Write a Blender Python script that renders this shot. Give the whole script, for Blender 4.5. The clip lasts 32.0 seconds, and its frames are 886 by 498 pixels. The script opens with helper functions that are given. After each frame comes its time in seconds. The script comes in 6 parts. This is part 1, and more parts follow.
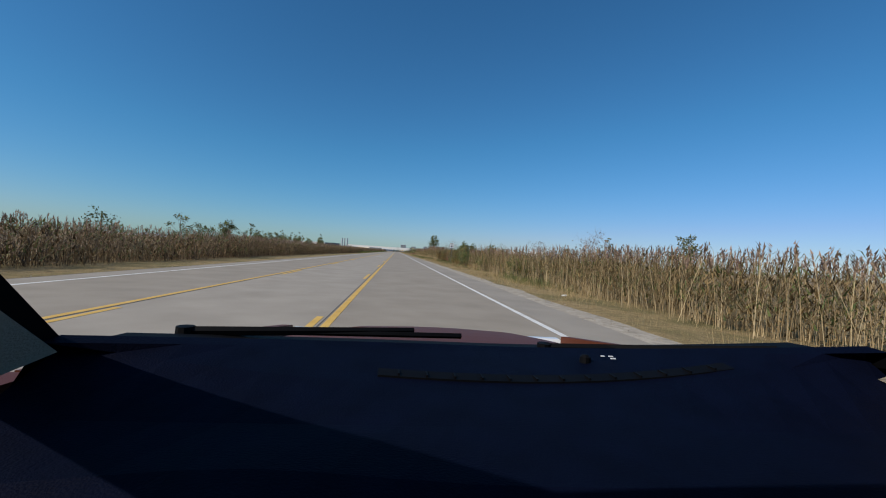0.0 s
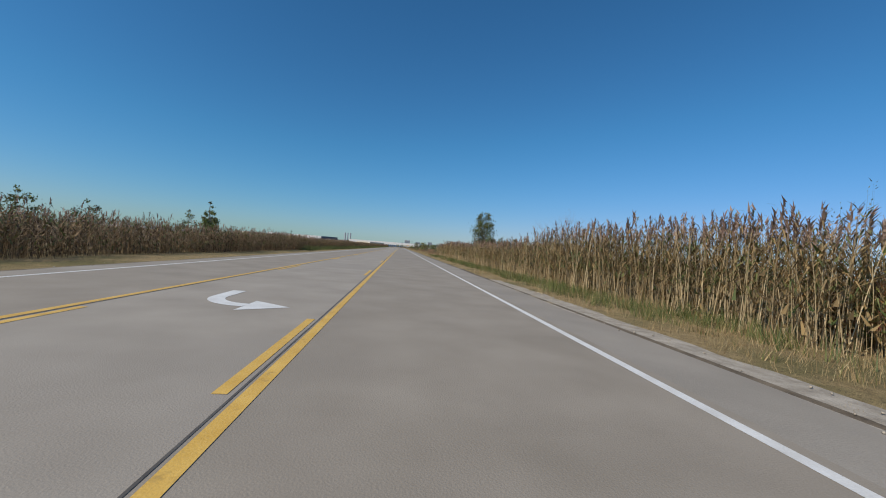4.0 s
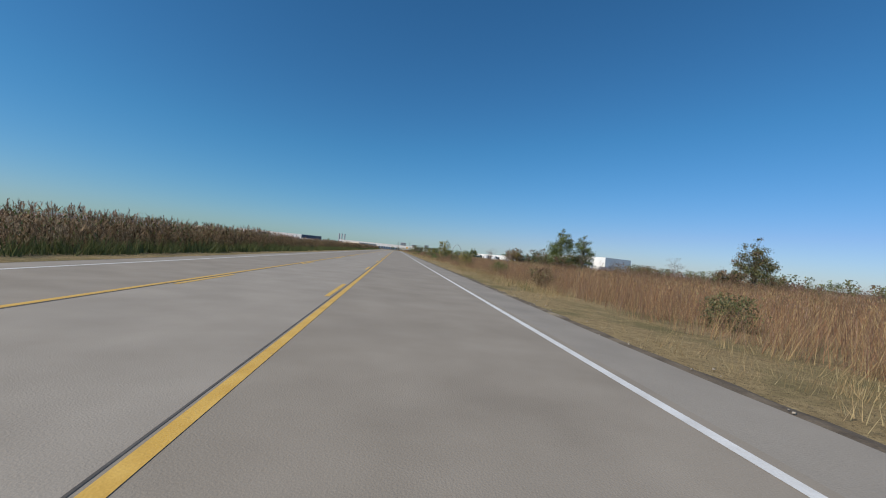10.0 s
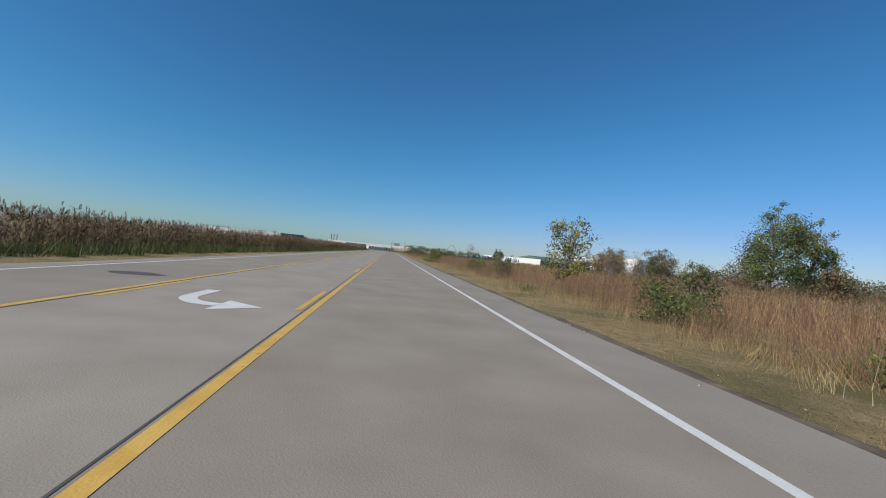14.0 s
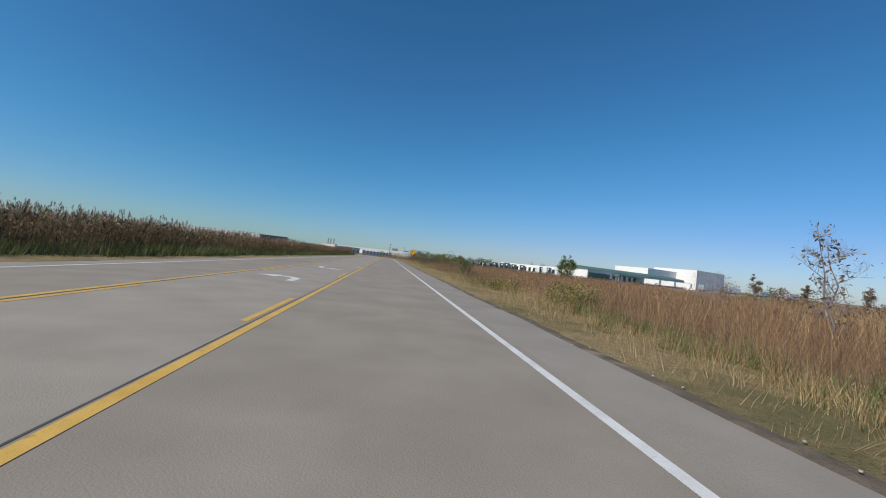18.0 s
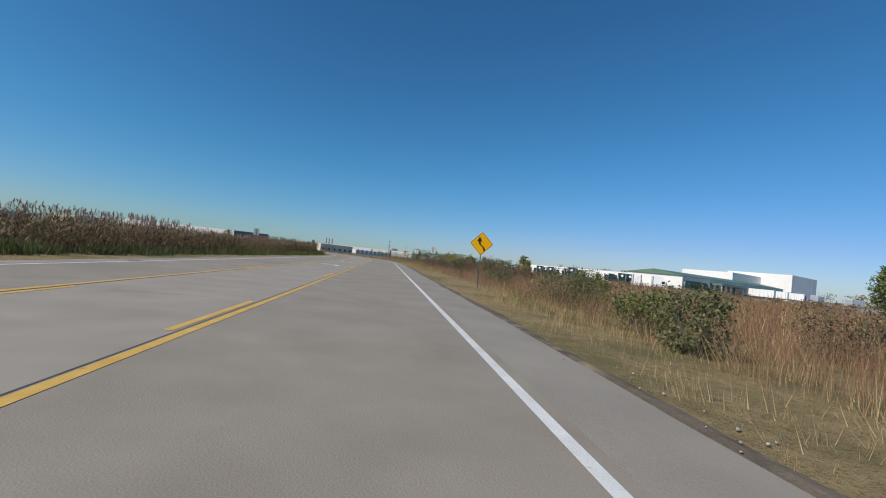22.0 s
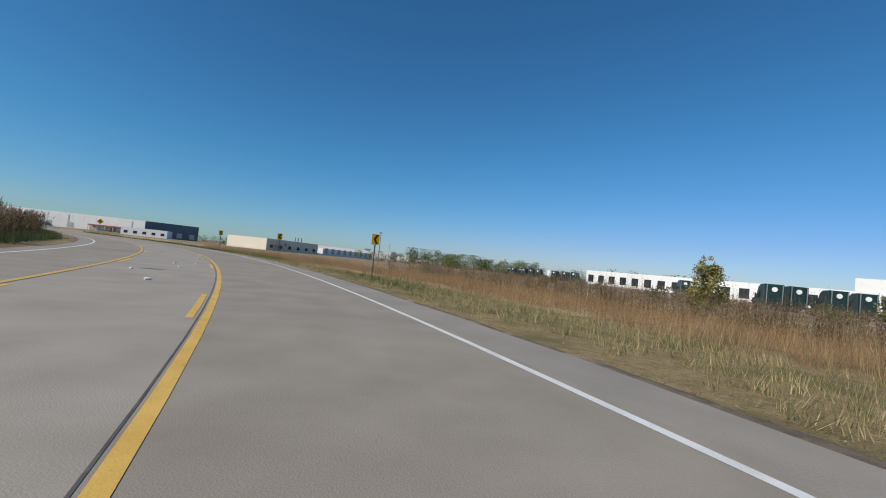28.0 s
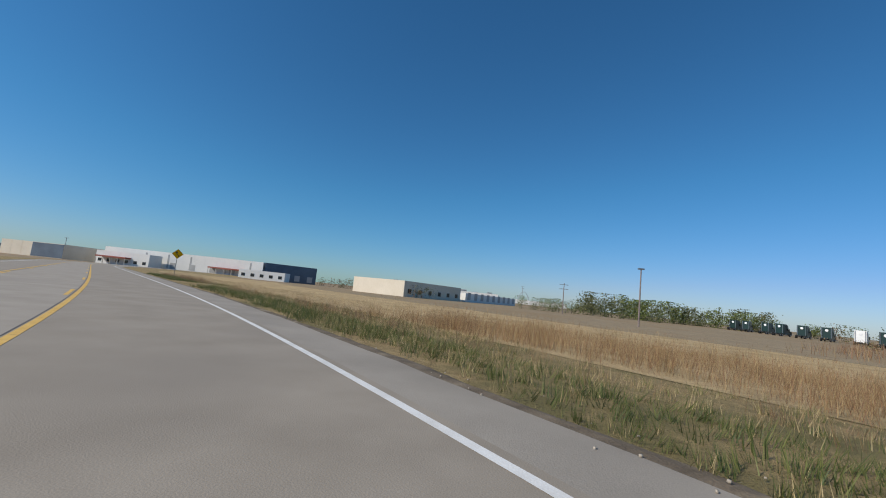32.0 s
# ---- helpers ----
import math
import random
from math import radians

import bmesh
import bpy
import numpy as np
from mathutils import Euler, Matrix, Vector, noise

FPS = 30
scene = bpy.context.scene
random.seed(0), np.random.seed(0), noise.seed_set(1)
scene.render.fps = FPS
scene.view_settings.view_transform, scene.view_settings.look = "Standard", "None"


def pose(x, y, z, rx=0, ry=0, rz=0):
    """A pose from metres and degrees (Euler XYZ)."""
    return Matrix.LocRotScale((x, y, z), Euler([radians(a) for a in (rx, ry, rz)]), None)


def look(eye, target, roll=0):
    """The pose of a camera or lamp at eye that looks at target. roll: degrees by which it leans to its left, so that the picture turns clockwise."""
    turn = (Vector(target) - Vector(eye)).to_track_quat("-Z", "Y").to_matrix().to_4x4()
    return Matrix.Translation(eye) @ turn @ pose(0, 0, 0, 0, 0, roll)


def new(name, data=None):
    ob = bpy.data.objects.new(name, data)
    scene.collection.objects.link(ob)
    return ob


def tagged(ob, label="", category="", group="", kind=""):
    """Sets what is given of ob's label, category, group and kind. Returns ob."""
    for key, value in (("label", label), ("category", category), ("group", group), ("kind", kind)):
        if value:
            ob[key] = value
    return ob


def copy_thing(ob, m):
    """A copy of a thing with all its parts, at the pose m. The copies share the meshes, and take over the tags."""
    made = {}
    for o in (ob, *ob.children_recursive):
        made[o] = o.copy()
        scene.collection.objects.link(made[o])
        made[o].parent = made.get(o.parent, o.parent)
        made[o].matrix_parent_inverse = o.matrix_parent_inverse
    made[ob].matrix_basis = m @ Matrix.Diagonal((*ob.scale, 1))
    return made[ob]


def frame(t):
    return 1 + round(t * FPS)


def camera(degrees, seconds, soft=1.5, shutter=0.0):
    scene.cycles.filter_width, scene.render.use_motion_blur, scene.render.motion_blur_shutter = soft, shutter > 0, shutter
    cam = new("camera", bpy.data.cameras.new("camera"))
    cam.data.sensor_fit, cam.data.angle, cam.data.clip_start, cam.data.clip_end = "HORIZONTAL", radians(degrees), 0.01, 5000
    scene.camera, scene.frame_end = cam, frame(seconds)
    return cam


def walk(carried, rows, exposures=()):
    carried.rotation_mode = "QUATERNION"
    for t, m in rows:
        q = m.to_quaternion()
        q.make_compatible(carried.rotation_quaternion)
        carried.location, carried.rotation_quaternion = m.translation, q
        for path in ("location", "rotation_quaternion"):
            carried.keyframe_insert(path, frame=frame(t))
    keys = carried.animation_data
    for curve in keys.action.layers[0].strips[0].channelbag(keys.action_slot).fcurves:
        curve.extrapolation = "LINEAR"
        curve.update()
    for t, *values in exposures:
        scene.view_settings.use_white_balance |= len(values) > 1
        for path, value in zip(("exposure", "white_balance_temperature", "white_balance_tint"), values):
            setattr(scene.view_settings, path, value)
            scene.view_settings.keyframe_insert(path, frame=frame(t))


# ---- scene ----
# ---------------------------------------------------------------- camera
DEG = 2 * math.degrees(math.atan(784 / 720))
EYE = 1.16
cam = camera(DEG, 32.0, soft=1.05)
# seconds, x, y, heading, tilt, lean
PATH = [
    (0.0, 2.75, 0.00, -6.51, 0.70, 3.71),
    (0.5, 2.74, 9.28, -6.24, 1.16, 4.37),
    (1.0, 2.74, 18.55, -6.52, 0.81, 5.03),
    (1.5, 2.73, 27.79, -6.14, 0.26, 5.07),
    (2.0, 2.73, 37.02, -6.39, 0.58, 5.10),
    (2.5, 2.71, 46.24, -6.29, 0.40, 4.30),
    (4.5, 2.85, 82.90, -5.78, 0.08, 4.36),
    (5.0, 2.90, 91.99, -5.47, 0.39, 4.30),
    (5.5, 2.91, 101.03, -5.46, 0.51, 4.23),
    (6.0, 2.90, 110.04, -6.04, 0.52, 4.71),
    (6.5, 2.92, 119.00, -5.25, 0.89, 4.75),
    (7.0, 3.08, 127.91, -5.63, 0.66, 4.53),
    (7.5, 3.04, 136.79, -5.50, 0.58, 3.78),
    (8.0, 3.01, 145.62, -6.13, 0.08, 4.22),
    (8.5, 2.97, 154.43, -5.98, 0.33, 4.61),
    (9.0, 2.91, 163.24, -6.61, 0.40, 5.10),
    (9.5, 2.93, 172.05, -6.08, 0.52, 5.48),
    (10.0, 2.95, 180.87, -6.58, 0.63, 5.58),
    (10.5, 2.97, 189.68, -5.85, 0.64, 6.02),
    (11.0, 2.99, 198.50, -6.47, 0.78, 5.67),
    (11.5, 3.00, 207.31, -5.95, 0.75, 5.02),
    (12.0, 3.01, 216.13, -6.78, 0.36, 4.13),
    (12.5, 3.01, 224.94, -6.83, 0.85, 4.65),
    (13.0, 3.00, 233.73, -7.08, 0.52, 4.76),
    (13.5, 3.00, 242.50, -9.02, 0.80, 5.12),
    (14.0, 3.00, 251.26, -7.49, 0.81, 5.52),
    (14.5, 3.05, 259.99, -7.75, 1.18, 5.40),
    (16.5, 3.43, 294.77, -7.51, 1.00, 6.11),
    (17.0, 3.45, 303.42, -7.62, 0.74, 6.17),
    (17.5, 3.47, 312.04, -7.65, 1.19, 6.13),
    (18.0, 3.50, 320.64, -7.68, 1.65, 6.10),
    (18.5, 3.52, 329.21, -7.52, 1.76, 6.11),
    (19.0, 3.54, 337.77, -7.36, 1.88, 6.12),
    (19.5, 3.62, 346.30, -7.17, 1.81, 6.28),
    (20.0, 3.69, 354.81, -7.53, 1.83, 6.44),
    (20.5, 3.82, 363.30, -7.66, 1.40, 6.60),
    (21.0, 3.95, 371.78, -7.65, 1.35, 6.46),
    (21.5, 4.00, 380.25, -7.44, 1.32, 6.26),
    (22.0, 4.04, 388.72, -7.75, 1.69, 6.06),
    (22.5, 4.16, 397.17, -7.36, 1.31, 5.93),
    (23.0, 4.30, 405.62, -7.81, 1.64, 6.33),
    (23.5, 4.42, 414.01, -7.67, 2.56, 7.64),
    (24.0, 4.54, 422.28, -7.53, 3.48, 9.25),
    (24.5, 4.54, 430.46, -8.37, 2.82, 6.18),
    (26.5, 2.70, 460.97, -9.89, 2.29, 6.50),
    (27.0, 1.76, 468.83, -11.21, 2.26, 7.24),
    (27.5, 0.58, 476.73, -12.18, 0.92, 6.55),
    (28.0, -1.01, 484.82, -11.56, 2.11, 5.90),
    (28.5, -2.97, 492.95, -10.26, 3.64, 6.50),
    (29.0, -5.36, 501.23, -7.69, 2.76, 6.63),
    (29.5, -8.14, 509.33, -5.54, 3.52, 7.27),
    (30.0, -11.49, 517.50, -2.03, 3.43, 7.15),
    (30.5, -15.18, 525.11, 0.54, 2.80, 8.26),
    (31.0, -18.74, 531.89, 2.82, 3.35, 8.67),
    (31.5, -22.15, 538.08, 2.70, 5.59, 8.70),
    (32.0, -25.82, 544.05, 1.84, 6.42, 5.96),
]
walk(cam, [(t, pose(x, y, EYE) @ pose(0, 0, 0, 0, 0, h) @ pose(0, 0, 0, 90 + p, 0, 0) @ pose(0, 0, 0, 0, 0, r))
           for t, x, y, h, p, r in PATH])

# ---------------------------------------------------------------- light
SUN_TURN, SUN_UP = 242.0, 38.0
scene.view_settings.exposure = 0.0
world = bpy.data.worlds.new("sky")
scene.world = world
world.use_nodes = True
wn = world.node_tree
wn.nodes.clear()
sky = wn.nodes.new("ShaderNodeTexSky")
sky.sky_type = "NISHITA"
sky.sun_disc = False
sky.sun_elevation, sky.sun_rotation = radians(SUN_UP), radians(SUN_TURN)
sky.altitude, sky.air_density, sky.dust_density, sky.ozone_density = 150, 1.0, 0.3, 4.0
bg = wn.nodes.new("ShaderNodeBackground")
bg.inputs["Strength"].default_value = 0.09
wout = wn.nodes.new("ShaderNodeOutputWorld")
hs = wn.nodes.new("ShaderNodeHueSaturation")
hs.inputs["Saturation"].default_value = 1.08
wn.links.new(sky.outputs[0], hs.inputs["Color"])
# white balance of the sky: deep blue above, paler and warmer where the air is bright with haze
split = wn.nodes.new("ShaderNodeSeparateColor")
wn.links.new(sky.outputs[0], split.inputs[0])
haze = wn.nodes.new("ShaderNodeMapRange")
haze.inputs["From Min"].default_value, haze.inputs["From Max"].default_value = 2.9, 7.0
wn.links.new(split.outputs["Green"], haze.inputs["Value"])
balance = wn.nodes.new("ShaderNodeMix")
balance.data_type = "RGBA"
balance.inputs["A"].default_value, balance.inputs["B"].default_value = (0.49, 0.99, 1.16, 1), (0.68, 0.80, 1.08, 1)
wn.links.new(haze.outputs[0], balance.inputs["Factor"])
tint = wn.nodes.new("ShaderNodeMix")
tint.data_type, tint.blend_type = "RGBA", "MULTIPLY"
tint.inputs["Factor"].default_value = 1.0
wn.links.new(hs.outputs[0], tint.inputs["A"])
wn.links.new(balance.outputs["Result"], tint.inputs["B"])
wn.links.new(tint.outputs["Result"], bg.inputs[0])
wn.links.new(bg.outputs[0], wout.inputs[0])
sun = new("sun", bpy.data.lights.new("sun", "SUN"))
sun.data.energy, sun.data.angle, sun.data.color = 4.1, radians(0.53), (1.0, 0.92, 0.79)
sa, su = radians(SUN_TURN), radians(SUN_UP)
sun.matrix_world = look((0, 0, 80), (-math.sin(sa) * math.cos(su), -math.cos(sa) * math.cos(su), 80 - math.sin(su)))

# ---------------------------------------------------------------- materials
def material(name, a, b, rough=0.8, scale=6.0, bump=0.0, metal=0.0, fine=60.0, island=0.0, random_ob=0.0, trans=0.0, detail=5.0, spec=0.5, third=None):
    """Two base colours mixed by noise at two scales, with optional third stain colour."""
    m = bpy.data.materials.new(name)
    m.use_nodes = True
    n, l = m.node_tree.nodes, m.node_tree.links
    p = n["Principled BSDF"]
    p.inputs["Roughness"].default_value = rough
    p.inputs["Metallic"].default_value = metal
    p.inputs["Specular IOR Level"].default_value = spec
    tc = n.new("ShaderNodeNewGeometry")
    n1 = n.new("ShaderNodeTexNoise")
    n1.inputs["Scale"].default_value, n1.inputs["Detail"].default_value = scale, detail
    n2 = n.new("ShaderNodeTexNoise")
    n2.inputs["Scale"].default_value, n2.inputs["Detail"].default_value = fine, 3.0
    for q in (n1, n2):
        l.new(tc.outputs["Position"], q.inputs["Vector"])
    mx = n.new("ShaderNodeMath")
    mx.operation = "MULTIPLY_ADD"
    l.new(n2.outputs["Fac"], mx.inputs[0])
    mx.inputs[1].default_value = 0.5
    l.new(n1.outputs["Fac"], mx.inputs[2])
    fac = mx.outputs[0]
    off = -0.25
    if island or random_ob:
        src = tc.outputs["Random Per Island"]
        if random_ob:
            src = n.new("ShaderNodeObjectInfo").outputs["Random"]
        m2 = n.new("ShaderNodeMath")
        m2.operation = "MULTIPLY_ADD"
        l.new(src, m2.inputs[0])
        m2.inputs[1].default_value = island or random_ob
        l.new(fac, m2.inputs[2])
        fac = m2.outputs[0]
        off -= (island or random_ob) / 2
    rp = n.new("ShaderNodeMapRange")
    rp.inputs["From Min"].default_value, rp.inputs["From Max"].default_value = 0.3 - off - 0.05, 0.7 - off + 0.05
    l.new(fac, rp.inputs["Value"])
    mix = n.new("ShaderNodeMix")
    mix.data_type = "RGBA"
    mix.inputs["A"].default_value, mix.inputs["B"].default_value = (*a, 1), (*b, 1)
    l.new(rp.outputs[0], mix.inputs["Factor"])
    col = mix.outputs["Result"]
    if third:
        n3 = n.new("ShaderNodeTexNoise")
        n3.inputs["Scale"].default_value, n3.inputs["Detail"].default_value = third[1], 4.0
        l.new(tc.outputs["Position"], n3.inputs["Vector"])
        r3 = n.new("ShaderNodeMapRange")
        r3.inputs["From Min"].default_value, r3.inputs["From Max"].default_value = third[2], third[2] + 0.16
        l.new(n3.outputs["Fac"], r3.inputs["Value"])
        mix3 = n.new("ShaderNodeMix")
        mix3.data_type = "RGBA"
        mix3.inputs["B"].default_value = (*third[0], 1)
        l.new(col, mix3.inputs["A"])
        l.new(r3.outputs[0], mix3.inputs["Factor"])
        col = mix3.outputs["Result"]
    l.new(col, p.inputs["Base Color"])
    if bump:
        bp = n.new("ShaderNodeBump")
        bp.inputs["Strength"].default_value, bp.inputs["Distance"].default_value = bump, 0.02
        l.new(n2.outputs["Fac"], bp.inputs["Height"])
        l.new(bp.outputs[0], p.inputs["Normal"])
    if trans:
        tr = n.new("ShaderNodeBsdfTranslucent")
        l.new(col, tr.inputs["Color"])
        ms = n.new("ShaderNodeMixShader")
        ms.inputs[0].default_value = trans
        l.new(p.outputs[0], ms.inputs[1])
        l.new(tr.outputs[0], ms.inputs[2])
        l.new(ms.outputs[0], n["Material Output"].inputs["Surface"])
    return m


M = {}
M["asphalt"] = material("asphalt", (0.25, 0.213, 0.168), (0.33, 0.285, 0.23), 0.9, 0.9, 0.2, fine=70, third=((0.25, 0.215, 0.175), 0.12, 0.56))
M["asphalt_pale"] = material("pale_asphalt", (0.285, 0.248, 0.202), (0.37, 0.325, 0.27), 0.9, 0.9, 0.2, fine=70, third=((0.285, 0.25, 0.21), 0.1, 0.57))
M["shoulder"] = material("shoulder_asphalt", (0.25, 0.22, 0.182), (0.34, 0.3, 0.25), 0.9, 0.6, 0.25, fine=60)
M["yellow"] = material("yellow_paint", (0.6, 0.35, 0.06), (0.76, 0.48, 0.11), 0.6, 3, 0.15, third=((0.3, 0.2, 0.07), 7, 0.63))
M["white"] = material("white_paint", (0.62, 0.6, 0.56), (0.8, 0.79, 0.76), 0.6, 3, 0.15, third=((0.4, 0.38, 0.35), 9, 0.66))
M["seam"] = material("tar_seam", (0.07, 0.06, 0.05), (0.14, 0.125, 0.105), 0.7, 4)
M["gravel"] = material("gravel", (0.26, 0.22, 0.17), (0.5, 0.44, 0.36), 0.95, 4, 0.9, fine=30)
M["field"] = material("field_soil", (0.22, 0.15, 0.08), (0.34, 0.24, 0.13), 0.95, 0.08, 0.6, fine=2.5, third=((0.16, 0.13, 0.06), 0.03, 0.52))
M["lot"] = material("lot_gravel", (0.3, 0.28, 0.25), (0.4, 0.38, 0.34), 0.95, 0.2, 0.3, fine=5)
M["reed_stalk"] = material("reed_stalk", (0.27, 0.185, 0.085), (0.58, 0.45, 0.26), 0.7, 0.6, island=0.6, trans=0.1)
M["reed_leaf"] = material("reed_leaf", (0.1, 0.066, 0.026), (0.36, 0.245, 0.105), 0.7, 0.25, island=0.9, trans=0.2)
# russet reed leaf, darkened so its colour carries the far bank's shade
M["shaded_russet_leaf"] = material("shaded_russet_reed_leaf", (0.055, 0.034, 0.016), (0.3, 0.195, 0.1), 0.75, 0.25, island=1.0, trans=0.16)
M["reed_green"] = material("reed_green_leaf", (0.07, 0.1, 0.025), (0.17, 0.18, 0.055), 0.65, 0.4, island=0.7, trans=0.2)
M["soil"] = material("dark_edge_soil", (0.075, 0.055, 0.035), (0.2, 0.155, 0.105), 0.95, 2.5, 0.8, fine=35, third=((0.34, 0.27, 0.17), 1.1, 0.55))
M["plume"] = material("reed_plume", (0.19, 0.115, 0.085), (0.43, 0.3, 0.215), 0.9, 0.6, island=0.7, trans=0.25)
M["dry_grass"] = material("dry_grass", (0.24, 0.155, 0.07), (0.5, 0.36, 0.18), 0.8, 0.15, island=0.8, trans=0.2)
M["red_grass"] = material("russet_grass", (0.16, 0.08, 0.045), (0.36, 0.195, 0.1), 0.8, 0.15, island=0.8, trans=0.2)
M["mauve_grass"] = material("mauve_grass", (0.13, 0.075, 0.05), (0.33, 0.215, 0.15), 0.85, 0.12, island=0.8, trans=0.2)
M["pale_grass"] = material("pale_grass", (0.29, 0.215, 0.1), (0.54, 0.43, 0.23), 0.85, 0.4, island=0.8, trans=0.2)
M["green_grass"] = material("green_grass", (0.06, 0.085, 0.02), (0.19, 0.195, 0.055), 0.75, 0.4, island=0.7, trans=0.2)
M["leaf_green"] = material("leaf_green", (0.055, 0.08, 0.018), (0.21, 0.25, 0.06), 0.6, 0.6, island=0.7, trans=0.2)
M["leaf_olive"] = material("leaf_olive", (0.06, 0.075, 0.028), (0.185, 0.185, 0.075), 0.6, 0.6, island=0.7, trans=0.2)
M["leaf_yellow"] = material("leaf_yellow", (0.2, 0.19, 0.04), (0.42, 0.36, 0.09), 0.6, 0.6, island=0.6, trans=0.25)
M["leaf_rust"] = material("leaf_rust", (0.1, 0.062, 0.036), (0.25, 0.165, 0.088), 0.7, 0.6, island=0.7, trans=0.15)
M["weed_rust"] = material("rust_red_weed", (0.2, 0.08, 0.03), (0.4, 0.2, 0.07), 0.7, 0.6, island=0.6, trans=0.25)
M["leaf_red"] = material("leaf_red", (0.2, 0.025, 0.03), (0.42, 0.075, 0.07), 0.65, 0.6, island=0.6, trans=0.25)
M["leaf_plum"] = material("leaf_plum", (0.13, 0.06, 0.06), (0.24, 0.13, 0.12), 0.7, 0.6, island=0.6, trans=0.2)
M["bark"] = material("bark", (0.1, 0.085, 0.07), (0.2, 0.17, 0.14), 0.9, 5, 0.6)
M["twig"] = material("grey_twigs", (0.16, 0.13, 0.12), (0.28, 0.23, 0.21), 0.9, 5)
M["steel"] = material("galvanised_steel", (0.3, 0.32, 0.34), (0.42, 0.44, 0.46), 0.45, 8, metal=0.8)
M["post"] = material("steel_post", (0.16, 0.17, 0.18), (0.26, 0.27, 0.28), 0.5, 8, metal=0.6)
M["sign_yellow"] = material("yellow_sheeting", (0.93, 0.46, 0.004), (0.95, 0.48, 0.006), 0.5, 2, spec=0.12)
M["sign_white"] = material("white_sheeting", (0.76, 0.77, 0.78), (0.84, 0.84, 0.84), 0.4, 2)
M["sign_black"] = material("black_sheeting", (0.015, 0.015, 0.017), (0.025, 0.025, 0.028), 0.45, 2)
M["sign_back"] = material("bare_aluminium", (0.42, 0.43, 0.44), (0.52, 0.53, 0.54), 0.4, 3, metal=0.7)
M["wall_white"] = material("white_cladding", (0.72, 0.71, 0.68), (0.82, 0.81, 0.78), 0.6, 0.15, fine=2)
M["wall_beige"] = material("beige_cladding", (0.6, 0.53, 0.42), (0.7, 0.63, 0.52), 0.7, 0.15, fine=2)
M["wall_blue"] = material("slate_blue_cladding", (0.07, 0.1, 0.14), (0.11, 0.15, 0.2), 0.6, 0.2, fine=2)
M["roof_green"] = material("green_metal_roof", (0.09, 0.16, 0.11), (0.13, 0.21, 0.15), 0.5, 0.3, fine=3)
M["roof_grey"] = material("grey_roof", (0.35, 0.35, 0.35), (0.46, 0.46, 0.45), 0.8, 0.3)
M["roof_red"] = material("red_roof", (0.28, 0.07, 0.05), (0.36, 0.11, 0.08), 0.6, 0.4)
M["glass"] = material("dark_window", (0.02, 0.025, 0.03), (0.035, 0.04, 0.045), 0.12, 2)
M["tyre"] = material("tyre_rubber", (0.015, 0.015, 0.015), (0.03, 0.03, 0.03), 0.85, 8)
M["truck_green"] = material("dark_green_truck_paint", (0.008, 0.028, 0.026), (0.012, 0.038, 0.034), 0.35, 2)
M["truck_white"] = material("white_truck_paint", (0.75, 0.75, 0.74), (0.82, 0.82, 0.81), 0.35, 2)
M["concrete"] = material("concrete", (0.4, 0.38, 0.35), (0.52, 0.5, 0.46), 0.9, 0.8, fine=8)
M["litter"] = material("white_litter", (0.6, 0.6, 0.58), (0.8, 0.8, 0.78), 0.7, 8)
# distance haze painted into the base colour of the farthest buildings
M["haze_far"] = material("far_haze_grey", (0.32, 0.36, 0.4), (0.4, 0.44, 0.48), 0.9, 0.05)


def turf(name, cols, scales=(0.5, 7.0, 38.0), rough=0.95, bump=1.0):
    """Short mown grass over soil: patches of three colours broken up by fine blades and dark gaps."""
    m = bpy.data.materials.new(name)
    m.use_nodes = True
    n, l = m.node_tree.nodes, m.node_tree.links
    p = n["Principled BSDF"]
    p.inputs["Roughness"].default_value = rough
    p.inputs["Specular IOR Level"].default_value = 0.15
    geo = n.new("ShaderNodeNewGeometry")
    tex = []
    for k, s in enumerate(scales):
        t = n.new("ShaderNodeTexNoise")
        t.inputs["Scale"].default_value, t.inputs["Detail"].default_value, t.inputs["Roughness"].default_value = s, 6.0, 0.65
        l.new(geo.outputs["Position"], t.inputs["Vector"])
        tex.append(t.outputs["Fac"])

    def step(src, lo, hi):
        r = n.new("ShaderNodeMapRange")
        r.inputs["From Min"].default_value, r.inputs["From Max"].default_value = lo, hi
        l.new(src, r.inputs["Value"])
        return r.outputs[0]

    def mixed(a, b, f):
        q = n.new("ShaderNodeMix")
        q.data_type = "RGBA"
        for key, val in (("A", a), ("B", b)):
            if isinstance(val, tuple):
                q.inputs[key].default_value = (*val, 1)
            else:
                l.new(val, q.inputs[key])
        l.new(f, q.inputs["Factor"])
        return q.outputs["Result"]

    col = mixed(cols[0], cols[1], step(tex[1], 0.35, 0.65))
    col = mixed(col, cols[2], step(tex[0], 0.46, 0.62))
    col = mixed(col, cols[3], step(tex[2], 0.54, 0.66))
    l.new(col, p.inputs["Base Color"])
    bp = n.new("ShaderNodeBump")
    bp.inputs["Strength"].default_value, bp.inputs["Distance"].default_value = bump, 0.05
    l.new(tex[2], bp.inputs["Height"])
    l.new(bp.outputs[0], p.inputs["Normal"])
    return m


